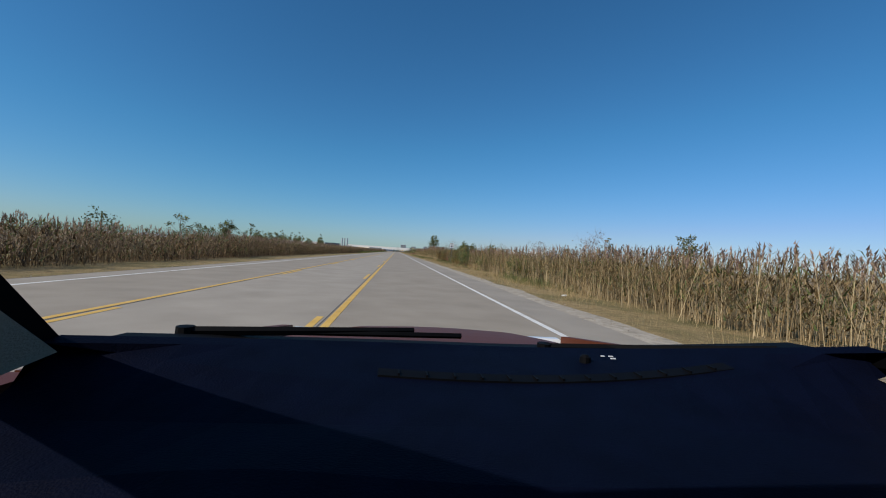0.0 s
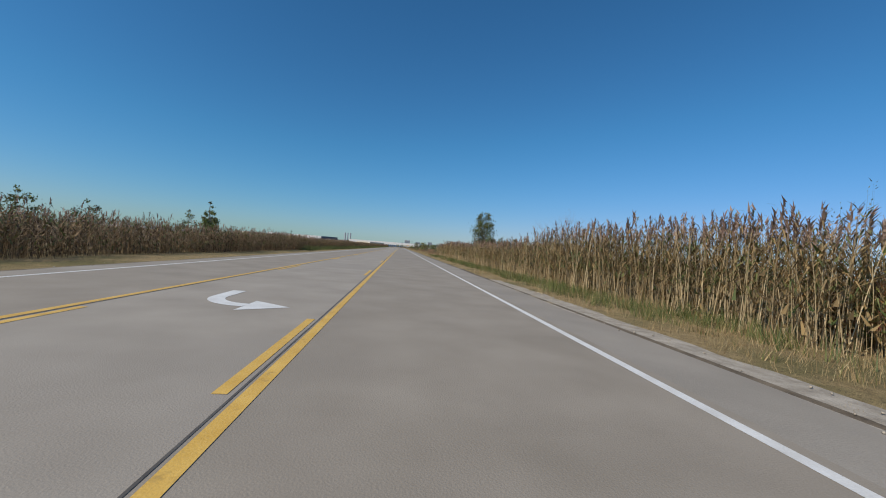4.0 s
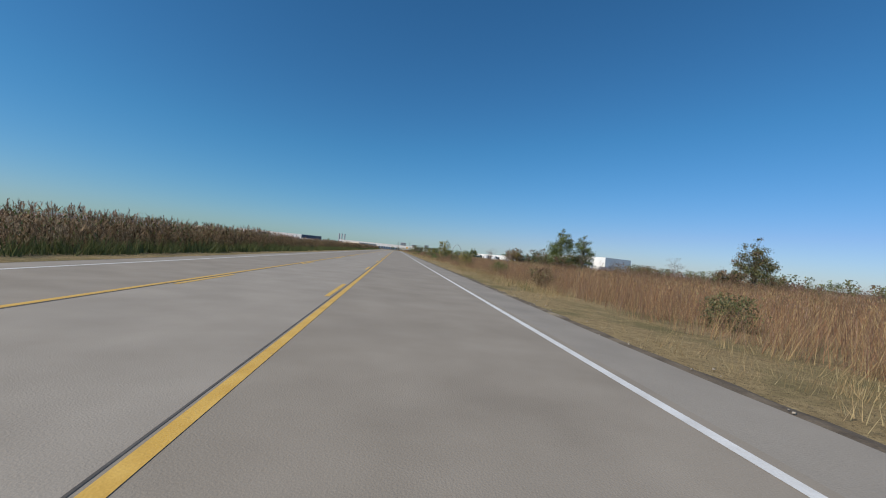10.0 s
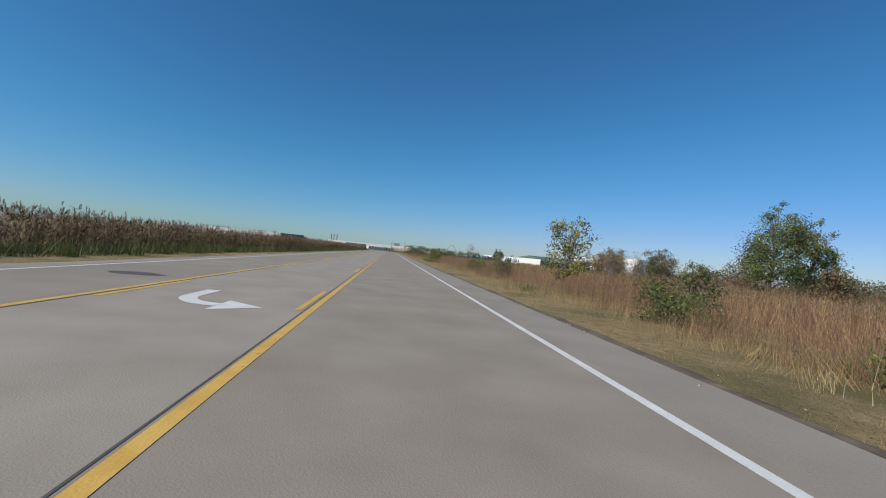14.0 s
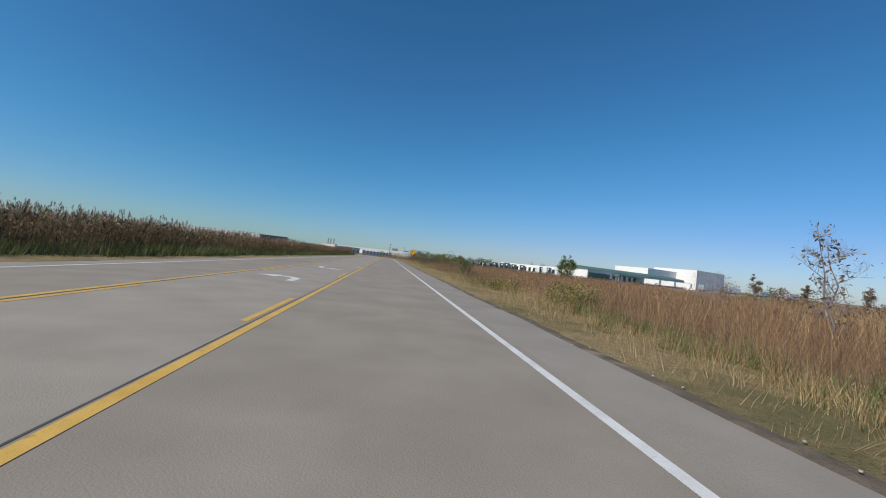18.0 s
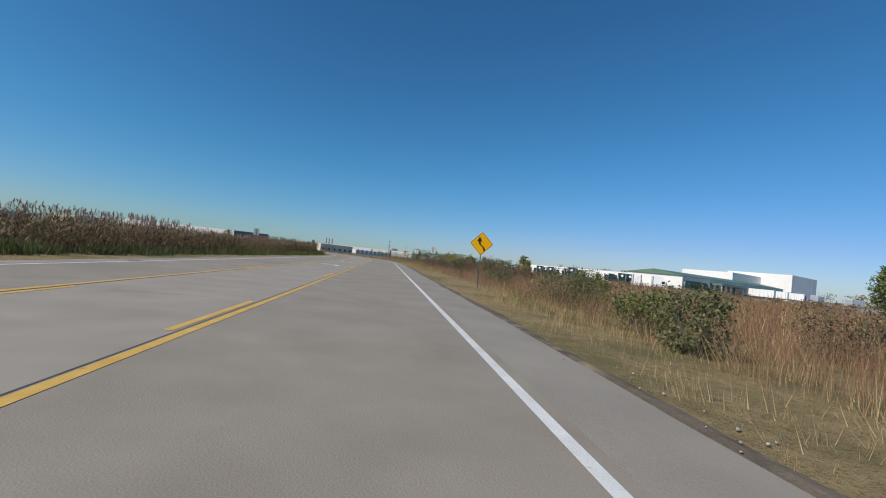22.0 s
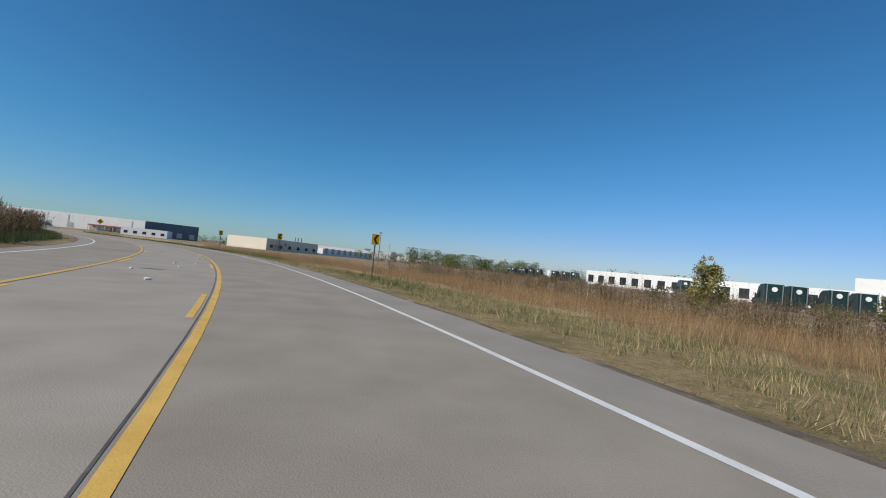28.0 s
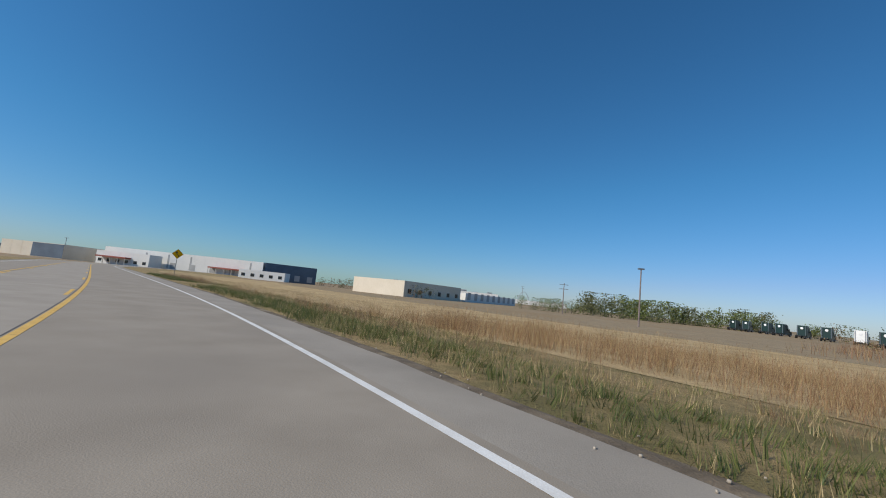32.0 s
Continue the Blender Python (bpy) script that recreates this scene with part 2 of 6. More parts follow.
M["verge"] = turf("dry_turf", ((0.28, 0.2, 0.1), (0.42, 0.315, 0.16), (0.2, 0.17, 0.075), (0.1, 0.075, 0.04)), (0.35, 5.0, 30.0))
M["mown"] = turf("mown_turf", ((0.24, 0.21, 0.09), (0.36, 0.29, 0.14), (0.17, 0.19, 0.06), (0.1, 0.09, 0.04)))
M["stubble"] = turf("cut_stubble", ((0.42, 0.3, 0.16), (0.56, 0.42, 0.23), (0.36, 0.27, 0.14), (0.24, 0.17, 0.09)), (0.3, 3.0, 16.0))
M["ploughed"] = turf("ploughed_soil", ((0.25, 0.19, 0.12), (0.34, 0.27, 0.17), (0.29, 0.21, 0.12), (0.17, 0.125, 0.08)), (0.05, 0.6, 4.0))


# ---------------------------------------------------------------- mesh tools
class Geo:
    """Collects the faces of one mesh."""

    def __init__(self):
        self.v, self.f, self.m = [], [], []

    def poly(self, pts, mat=0):
        i = len(self.v)
        self.v += [tuple(p) for p in pts]
        self.f.append(tuple(range(i, i + len(pts))))
        self.m.append(mat)
        return self

    def box(self, x0, x1, y0, y1, z0, z1, mat=0, bevel=0.0):
        b = bevel
        lo = [(x0 + b, y0 + b), (x1 - b, y0 + b), (x1 - b, y1 - b), (x0 + b, y1 - b)]
        mid = [(x0, y0), (x1, y0), (x1, y1), (x0, y1)]
        rings = [[(*p, z0) for p in (lo if b else mid)]]
        if b:
            rings += [[(*p, z0 + b) for p in mid], [(*p, z1 - b) for p in mid], [(*p, z1) for p in lo]]
        else:
            rings += [[(*p, z1) for p in mid]]
        return self.loft(rings, mat)

    def loft(self, rings, mat=0, caps=True, close=True):
        """Skin over rings of equal length."""
        i = len(self.v)
        n = len(rings[0])
        for r in rings:
            self.v += [tuple(p) for p in r]
        for k in range(len(rings) - 1):
            for j in range(n if close else n - 1):
                a, b = i + k * n + j, i + k * n + (j + 1) % n
                self.f.append((a, b, b + n, a + n))
                self.m.append(mat)
        if caps:
            self.f.append(tuple(range(i + n - 1, i - 1, -1)))
            self.f.append(tuple(range(i + (len(rings) - 1) * n, i + len(rings) * n)))
            self.m += [mat, mat]
        return self

    def tube(self, pts, radii, sides=6, mat=0, caps=True):
        pts = [Vector(p) for p in pts]
        rings = []
        for k, p in enumerate(pts):
            d = (pts[min(k + 1, len(pts) - 1)] - pts[max(k - 1, 0)]).normalized()
            u = d.orthogonal().normalized() if abs(d.z) < 0.99 else Vector((1, 0, 0))
            u = (u - d * u.dot(d)).normalized()
            w = d.cross(u)
            rings.append([p + (u * math.cos(a) + w * math.sin(a)) * radii[k] for a in [2 * math.pi * j / sides for j in range(sides)]])
        return self.loft(rings, mat, caps)

    def disc_cyl(self, c, r, w, axis="x", sides=16, mat=0, inset=0.0):
        """A wheel-like cylinder round c with its axis along x or y."""
        rings = []
        for o, rr in ((-w / 2, r - inset), (-w / 2 + inset, r), (w / 2 - inset, r), (w / 2, r - inset)) if inset else ((-w / 2, r), (w / 2, r)):
            ring = []
            for j in range(sides):
                a = 2 * math.pi * j / sides
                ring.append((c[0] + o, c[1] + rr * math.cos(a), c[2] + rr * math.sin(a)) if axis == "x" else (c[0] + rr * math.cos(a), c[1] + o, c[2] + rr * math.sin(a)))
            rings.append(ring)
        return self.loft(rings, mat)

    def mesh(self, name, mats, smooth=False):
        me = bpy.data.meshes.new(name)
        me.from_pydata(self.v, [], self.f)
        for q in mats if isinstance(mats, (list, tuple)) else [mats]:
            me.materials.append(q)
        me.polygons.foreach_set("material_index", self.m)
        bm = bmesh.new()
        bm.from_mesh(me)
        bmesh.ops.recalc_face_normals(bm, faces=bm.faces)
        bm.to_mesh(me)
        bm.free()
        if smooth:
            me.shade_smooth()
        me.update()
        return me


def part(name, geo, mats, parent=None, label="", smooth=False):
    ob = new(name, geo.mesh(name, mats, smooth) if isinstance(geo, Geo) else geo)
    if parent:
        ob.parent = parent
    return tagged(ob, label)


def thing(name, label, category, group="", m=None):
    ob = tagged(new(name), label, category, group)
    ob.empty_display_size = 0.1
    if m is not None:
        ob.matrix_basis = m
    return ob


def fast_mesh(name, v, tri, mi, mats):
    """A mesh of triangles from arrays."""
    me = bpy.data.meshes.new(name)
    me.vertices.add(len(v))
    me.vertices.foreach_set("co", v.astype(np.float32).ravel())
    me.loops.add(len(tri) * 3)
    me.loops.foreach_set("vertex_index", tri.astype(np.int32).ravel())
    me.polygons.add(len(tri))
    me.polygons.foreach_set("loop_start", np.arange(0, len(tri) * 3, 3, dtype=np.int32))
    me.polygons.foreach_set("material_index", mi.astype(np.int32))
    for q in mats:
        me.materials.append(q)
    me.update(calc_edges=True)
    return me


rng = np.random.default_rng(7)


def scatter(templates, pos, size, lean=0.12):
    """Copies of random templates (verts, tris, material ids), turned, scaled and leaned, as one array mesh."""
    pick = rng.integers(0, len(templates), len(pos))
    vs, ts, ms = [], [], []
    base = 0
    for k, (tv, tt, tm) in enumerate(templates):
        idx = np.where(pick == k)[0]
        if not len(idx):
            continue
        n = len(idx)
        a = rng.uniform(0, 2 * np.pi, n)
        c, s = np.cos(a), np.sin(a)
        sz = size[idx]
        lx, ly = rng.normal(0, lean, n), rng.normal(0, lean, n)
        w = np.empty((n, len(tv), 3))
        x, y, z = tv[:, 0], tv[:, 1], tv[:, 2]
        zz = z[None] * sz[:, None]
        w[:, :, 0] = (x[None] * c[:, None] - y[None] * s[:, None]) * sz[:, None] + zz * lx[:, None] + pos[idx, 0][:, None]
        w[:, :, 1] = (x[None] * s[:, None] + y[None] * c[:, None]) * sz[:, None] + zz * ly[:, None] + pos[idx, 1][:, None]
        w[:, :, 2] = zz + pos[idx, 2][:, None]
        vs.append(w.reshape(-1, 3))
        ts.append((tt[None] + (np.arange(n) * len(tv))[:, None, None] + base).reshape(-1, 3))
        ms.append(np.tile(tm, n))
        base += n * len(tv)
    return np.concatenate(vs), np.concatenate(ts), np.concatenate(ms)


class Tri:
    """Collects triangles of a small template."""

    def __init__(self):
        self.v, self.t, self.m = [], [], []

    def strip(self, pts, width, mat, side=None):
        """A tapering blade along pts; width per point."""
        i = len(self.v)
        for k, p in enumerate(pts):
            s = np.asarray(side) * width[k] / 2
            self.v += [np.asarray(p) - s, np.asarray(p) + s]
        for k in range(len(pts) - 1):
            a = i + 2 * k
            self.t += [(a, a + 1, a + 3), (a, a + 3, a + 2)]
            self.m += [mat, mat]

    def tri(self, a, b, c, mat):
        i = len(self.v)
        self.v += [np.asarray(a), np.asarray(b), np.asarray(c)]
        self.t.append((i, i + 1, i + 2))
        self.m.append(mat)

    def done(self):
        return np.array(self.v, float), np.array(self.t, int), np.array(self.m, int)


# ---------------------------------------------------------------- the road's line
CURVE = ([-400, 440, 442, 454, 466, 478, 490, 502, 514, 526, 538, 550, 562, 574, 586, 600, 640, 660, 760, 790, 1500], [0, 0, 0.00061, 0.00294, 0.00639, 0.00749, 0.00625, 0.00591, 0.00632, 0.00685, 0.00723, 0.00613, 0.00367, 0.00159, 0.00033, 0, 0, -0.005, -0.005, 0, 0])
RS = np.arange(-300.0, 1000.0, 1.0)
rk = np.interp(RS, *CURVE)
RP = np.concatenate([[0], np.cumsum((rk[1:] + rk[:-1]) / 2)])
rdx, rdy = -np.sin(RP), np.cos(RP)
RX = np.concatenate([[0], np.cumsum((rdx[1:] + rdx[:-1]) / 2)])
RY = np.concatenate([[0], np.cumsum((rdy[1:] + rdy[:-1]) / 2)]) - 300.0


def on_road(s, q, z=0.0):
    """World place at s metres along and q metres right of the road's middle; arrays too."""
    x, y, p = np.interp(s, RS, RX), np.interp(s, RS, RY), np.interp(s, RS, RP)
    return np.stack([x + q * np.cos(p), y + q * np.sin(p), np.zeros_like(x) + z], -1)


def heading(s):
    return float(np.interp(s, RS, RP))


def land(q):
    """Ground height by distance from the road's middle: shoulder level, shallow ditch, low fields."""
    a = np.abs(q)
    return np.interp(a, [0, 6.9, 8.2, 10.5, 14.5, 24, 400, 5000], [-0.03, -0.03, -0.06, -0.16, -0.36, -0.72, -0.72, -0.72])


def place(s, q, turn=0.0):
    x, y, z = on_road(s, q, land(q))
    return pose(x, y, float(z), 0, 0, math.degrees(heading(s)) + turn)


def near_q(x, y):
    """s and q of a world place."""
    j = int(np.argmin((RX - x) ** 2 + (RY - y) ** 2))
    ex, ey, p = x - RX[j], y - RY[j], RP[j]
    return RS[j] - ex * math.sin(p) + ey * math.cos(p), ex * math.cos(p) + ey * math.sin(p)


def land_at(x, y):
    return float(land(near_q(x, y)[1]))


def ribbon(name, s0, s1, qs, zs, mats, step=2.0, kind="structure", label="", category="", parent=None, mat_ids=None, wobble=0.0):
    """A long strip that follows the road between lateral lines qs at heights zs."""
    g = Geo()
    ss = np.arange(s0, s1 + 0.01, step)
    n = len(qs)
    rows = []
    for k, q in enumerate(qs):
        w = np.array([noise.noise((s * 0.35, q, 1.7)) + 0.6 * noise.noise((s * 1.3, q, 4.2)) for s in ss]) * wobble if wobble and k == n - 1 else 0.0
        rows.append(on_road(ss, q + w, zs[k]))
    for r in rows:
        g.v += [tuple(p) for p in r]
    m = len(ss)
    for k in range(n - 1):
        for j in range(m - 1):
            a = k * m + j
            g.f.append((a, a + m, a + m + 1, a + 1))
            g.m.append(mat_ids[k] if mat_ids else 0)
    return tagged(part(name, g, mats, parent), label, category, kind=kind)


# ---------------------------------------------------------------- ground and road
def flat_patch(name, pts, z, mat, label, category="ground", cut=1):
    g = Geo()
    g.poly([(x, y, z) for x, y in pts])
    return tagged(part(name, g, mat), label, category, kind="structure")


LOW = -0.72
g = Geo()
rings = [[(r * math.cos(2 * math.pi * j / 96), 300 + r * math.sin(2 * math.pi * j / 96), LOW) for j in range(96)] for r in (4, 200, 700, 1800, 4400)]
g.loft(rings, 0, caps=False)
g.poly(rings[0])
tagged(part("ground", g, M["field"]), "flat brown autumn field reaching the horizon", "ground", kind="structure")

road = ribbon("road", -120, 800, [-4.95, -1.6, 1.685, 5.62], [0, 0, 0, 0], [M["asphalt"], M["asphalt_pale"]], mat_ids=[0, 1, 0], label="worn grey asphalt road with a middle turn lane", category="road")
ribbon("shoulder_right", -120, 800, [5.62, 6.75], [-0.004, -0.02], M["shoulder"], 1.0, label="pale grey paved road shoulder with a crumbling edge", category="shoulder", wobble=0.1)
ribbon("shoulder_left", -120, 800, [-4.95, -5.75], [-0.004, -0.02], M["shoulder"], 1.0, label="pale grey paved shoulder along the far lane", category="shoulder", wobble=0.1)
ribbon("verge_right", -120, 800, [6.4, 7.1, 8.2, 10.5, 14.5, 25], [-0.05, -0.045, -0.06, -0.16, -0.36, -0.76], [M["gravel"], M["verge"]], 1.5, label="gravel edge and dry grass bank falling to a ditch", category="verge", mat_ids=[1, 1, 1, 1, 1])
ribbon("verge_left", -120, 800, [-5.5, -6.1, -8.2, -10.5, -14.5, -25], [-0.05, -0.045, -0.06, -0.16, -0.36, -0.76], [M["gravel"], M["verge"]], 1.5, label="gravel edge and grass bank beside the far lane", category="verge", mat_ids=[1, 1, 1, 1, 1])
# gravel washed out along the right edge, where the road begins
ribbon("gravel_strip", -60, 92, [6.7, 7.0, 7.75], [-0.028, -0.024, -0.062], M["gravel"], 0.8, label="pale loose gravel along the pavement edge", category="gravel", wobble=0.25)


ribbon("soil_edge", 60, 640, [6.62, 6.9, 7.15], [-0.034, -0.022, -0.058], M["soil"], 0.6, label="strip of dark crumbled soil where the pavement ends", category="soil", wobble=0.22)
ribbon("soil_edge_left", -60, 640, [-5.62, -5.85, -6.1], [-0.034, -0.022, -0.058], M["soil"], 0.8, label="strip of dark soil along the far pavement edge", category="soil", wobble=0.18)


def line(name, q, w, mat, label, s0=-120, s1=800, z=0.004):
    return ribbon(name, s0, s1, [q - w / 2, q + w / 2], [z, z], M[mat], 2.0, label=label, category="road marking")


line("edge_line_right", 5.43, 0.12, "white", "solid white edge line, slightly worn")
line("edge_line_left", -4.74, 0.12, "white", "solid white edge line of the far lane")
line("turn_lane_line_right", 1.79, 0.12, "yellow", "solid yellow line of the turn lane")
line("turn_lane_line_left", -1.70, 0.12, "yellow", "solid yellow line at the far side of the turn lane")
line("tar_seam_right", 1.69, 0.02, "seam", "dark tar seam beside the yellow line", z=0.003)
line("tar_seam_left", -1.605, 0.02, "seam", "dark tar seam beside the far yellow line", z=0.003)

# broken yellow lines inside the turn lane
dash_at = np.interp(np.arange(-8, 62), [-8, 0, 9, 14, 15, 31, 33, 34, 62], [-90.6, 6.9, 116.4, 170.2, 181.5, 364.1, 385, 397, 738])
gd = Geo()
gd.poly([(-0.055, -3.05, 0.0), (0.055, -3.05, 0), (0.055, 0, 0), (-0.055, 0, 0)])
dash_mesh = gd.mesh("lane_dash", M["yellow"])
for q in (1.58, -1.49):
    for s in dash_at:
        if 440 < s < 575:
            gq = Geo()
            pts = [on_road(s - 3.05 + k * 0.61, q, 0.004) for k in range(6)]
            nrm = [np.array([math.cos(heading(s - 3.05 + k * 0.61)), math.sin(heading(s - 3.05 + k * 0.61)), 0]) * 0.055 for k in range(6)]
            for k in range(5):
                gq.poly([pts[k] - nrm[k], pts[k] + nrm[k], pts[k + 1] + nrm[k + 1], pts[k + 1] - nrm[k + 1]])
            part("lane_dash", gq, M["yellow"], road)
        else:
            ob = part("lane_dash", dash_mesh, None, road)
            x, y, _ = on_road(s, q)
            ob.matrix_basis = pose(x, y, 0.004, 0, 0, math.degrees(heading(s)))


# curved turn arrows
def arrow_mesh():
    g = Geo()
    stem = []
    for k in range(9):
        a = math.pi / 2 * k / 8
        stem.append((0.45 - 0.75 + 0.75 * math.cos(a), 0.15 + 0.85 * math.sin(a), 0.13 + 0.02 * math.sin(a)))
    path = [(0.45, -0.75, 0.13), (0.45, 0.0, 0.13)] + stem
    left, right = [], []
    for k in range(len(path)):
        a, b = path[max(k - 1, 0)], path[min(k + 1, len(path) - 1)]
        dx, dy = b[0] - a[0], b[1] - a[1]
        n = math.hypot(dx, dy)
        nx, ny = -dy / n * path[k][2], dx / n * path[k][2]
        left.append((path[k][0] + nx, path[k][1] + ny, 0))
        right.append((path[k][0] - nx, path[k][1] - ny, 0))
    for k in range(len(path) - 1):
        g.poly([left[k], right[k], right[k + 1], left[k + 1]])
    g.poly([(-0.3, 0.48, 0), (-0.3, 1.52, 0), (-1.0, 1.0, 0)])
    return g.mesh("turn_arrow", M["white"])


arrow = arrow_mesh()
for s, flip in ((68.6, 0), (81.8, 180), (160.0, 0), (171.2, 180), (247.0, 0), (259.3, 180), (335.0, 0), (346.2, 180), (419.8, 0), (432.4, 180)):
    ob = tagged(new("turn_arrow", arrow), "white curved turn arrow painted on the asphalt", "road marking", "turn arrows", "structure")
    x, y, _ = on_road(s, 0.04)
    ob.matrix_basis = pose(x, y, 0.0045, 0, 0, math.degrees(heading(s)) + flip)

# cracks and patches in the lanes
def crack(s, q, length, along, seed, w=0.02):
    r = random.Random(seed)
    g = Geo()
    px, py, a = 0.0, 0.0, 0.0 if along else math.pi / 2
    prev = None
    for k in range(int(length / 0.35)):
        a += r.uniform(-0.45, 0.45)
        a = (a + (0.0 if along else math.pi / 2)) / 2
        nx, ny = px + 0.35 * math.sin(a), py + 0.35 * math.cos(a)
        ww = w * r.uniform(0.4, 1.3)
        e = (ww * math.cos(a), -ww * math.sin(a))
        cur = [(nx - e[0], ny - e[1], 0), (nx + e[0], ny + e[1], 0)]
        if prev:
            g.poly([prev[0], prev[1], cur[1], cur[0]])
        prev = cur
        px, py = nx, ny
    ob = tagged(part("crack", g, M["seam"]), "thin dark crack in the asphalt", "crack", "road cracks", "structure")
    x, y, _ = on_road(s, q)
    ob.matrix_basis = pose(x, y, 0.0035, 0, 0, math.degrees(heading(s)))


for k, (s, q, n) in enumerate(((31, -3.9, 3.0), (96, -4.0, 2.4), (178, -2.4, 2.0), (229, -4.2, 3.0), (300, -3.6, 2.6), (361, -3.4, 3.2), (397, -1.2, 2.2), (412, -4.0, 2.6), (470, -3.0, 2.0))):
    crack(s, q, n, False, k, 0.006)
crack(359.5, 0.35, 7.0, True, 21, 0.011)


def patch(s, q, w, l, seed):
    r = random.Random(seed)
    g = Geo()
    g.poly([(w * math.cos(a) * r.uniform(0.7, 1.1), l * math.sin(a) * r.uniform(0.7, 1.1), 0) for a in [2 * math.pi * j / 14 for j in range(14)]])
    ob = tagged(part("asphalt_patch", g, M["seam"]), "dark tar stain on the asphalt", "stain", "road stains", "structure")
    x, y, _ = on_road(s, q)
    ob.matrix_basis = pose(x, y, 0.003, 0, 0, math.degrees(heading(s)))


for k, (s, q, w, l) in enumerate(((115, 3.6, 0.1, 0.2), (252, -3.4, 0.5, 1.2), (501, -0.2, 0.35, 0.18), (430, 0.3, 0.12, 0.3), (52, -3.9, 0.2, 0.4), (405, -5.0, 0.25, 0.3), (262, -3.0, 0.7, 0.4))):
    patch(s, q, w, l, k)


# ---------------------------------------------------------------- vegetation
def reed_template(seed, simple=False, green=0.25, plume=0.75, low=0.3):
    """One reed: a slim stalk, narrow arching leaves in its upper part and a soft one-sided plume."""
    r = np.random.default_rng(seed)
    t = Tri()
    bend = r.uniform(-0.07, 0.07, 2)
    c = lambda u: np.array([bend[0] * u * u, bend[1] * u * u, u])
    a = r.uniform(0, 6.28)
    t.strip([c(0), c(0.5), c(0.9)], [0.0065, 0.0055, 0.003], 0, (math.cos(a), math.sin(a), 0))
    for k in range(7 if simple else 11):
        u = low + (0.9 - low) * (k + r.random()) / (7 if simple else 11)
        a = r.uniform(0, 6.28)
        d = np.array([math.cos(a), math.sin(a), 0])
        ln = r.uniform(0.1, 0.19) * (1.0 - 0.5 * max(0.0, (u - 0.6) / 0.3))
        p0 = c(u)
        p1 = p0 + d * ln * 0.45 + np.array([0, 0, ln * r.uniform(0.3, 0.75)])
        p2 = p0 + d * ln + np.array([0, 0, ln * (r.uniform(-0.35, 0.5) if r.random() < 0.65 else r.uniform(0.5, 0.95))])
        e = np.array([-d[1], d[0], 0]) * 0.0062
        mt = 2 if r.random() < green else 1
        t.tri(p0, p1 + e, p1 - e, mt)
        t.tri(p1 - e, p1 + e, p2, mt)
    if r.random() < plume:
        a = r.uniform(0, 6.28)
        side = np.array([math.cos(a), math.sin(a), 0])
        for k in range(6 if simple else 9):
            b = a + r.uniform(-1.3, 1.3)
            d = np.array([math.cos(b), math.sin(b), 0])
            p0 = c(0.85 + 0.015 * k)
            w = np.array([-d[1], d[0], 0]) * r.uniform(0.008, 0.015)
            tip = p0 + d * r.uniform(0.01, 0.034) + side * 0.016 + np.array([0, 0, r.uniform(0.03, 0.07)])
            t.tri(p0 - w * 0.6, p0 + w, tip, 3)
    return t.done()


reeds_full = [reed_template(k) for k in range(8)]
reeds_thick = [reed_template(120 + k, False, 0.1, 0.9, 0.3) for k in range(8)]
reeds_back = [reed_template(40 + k, True, 0.1) for k in range(5)]
# far-side reeds: stalks and leaves both take the shade-darkened russet
SHADED_RUSSET = [M["shaded_russet_leaf"], M["shaded_russet_leaf"], M["reed_green"], M["plume"]]
REED_MATS = [M["reed_stalk"], M["reed_leaf"], M["reed_green"], M["plume"]]


def bed(name, label, s0, s1, q0, q1, density, templates, mats, h0, h1, category="reeds", edge=0.8, lean=0.1, patchy=0.0, sink=0.05):
    """A bed of plants between two lines beside the road, with an uneven edge."""
    n = int((s1 - s0) * abs(q1 - q0) * density)
    s = rng.uniform(s0, s1, n)
    u = rng.random(n)
    wob = np.array([noise.noise((a * 0.16, q0, 3.1)) + 0.7 * noise.noise((a * 0.6, q0, 9.1)) for a in s]) * edge
    q = q0 + np.sign(q1 - q0) * wob + (q1 - q0) * u
    keep = np.abs(q) > 6.9 if q0 > 0 else np.abs(q) > 5.9
    if patchy:
        pt = np.array([noise.noise((a * 0.11, b * 0.17, 5.5)) for a, b in zip(s, q)])
        keep &= pt > patchy - 0.6 + 0.3 * rng.random(n)
    s, q = s[keep], q[keep]
    p = on_road(s, q, land(q) - sink)
    tall = np.array([noise.noise((a * 0.07, b * 0.2, 2.2)) for a, b in zip(s, q)])
    size = rng.uniform(h0, h1, len(s)) * (1 + 0.22 * tall)
    v, t, m = scatter(templates, p, size, lean)
    ob = new(name, fast_mesh(name, v, t, m, mats))
    return tagged(ob, label, category, kind="stuff")


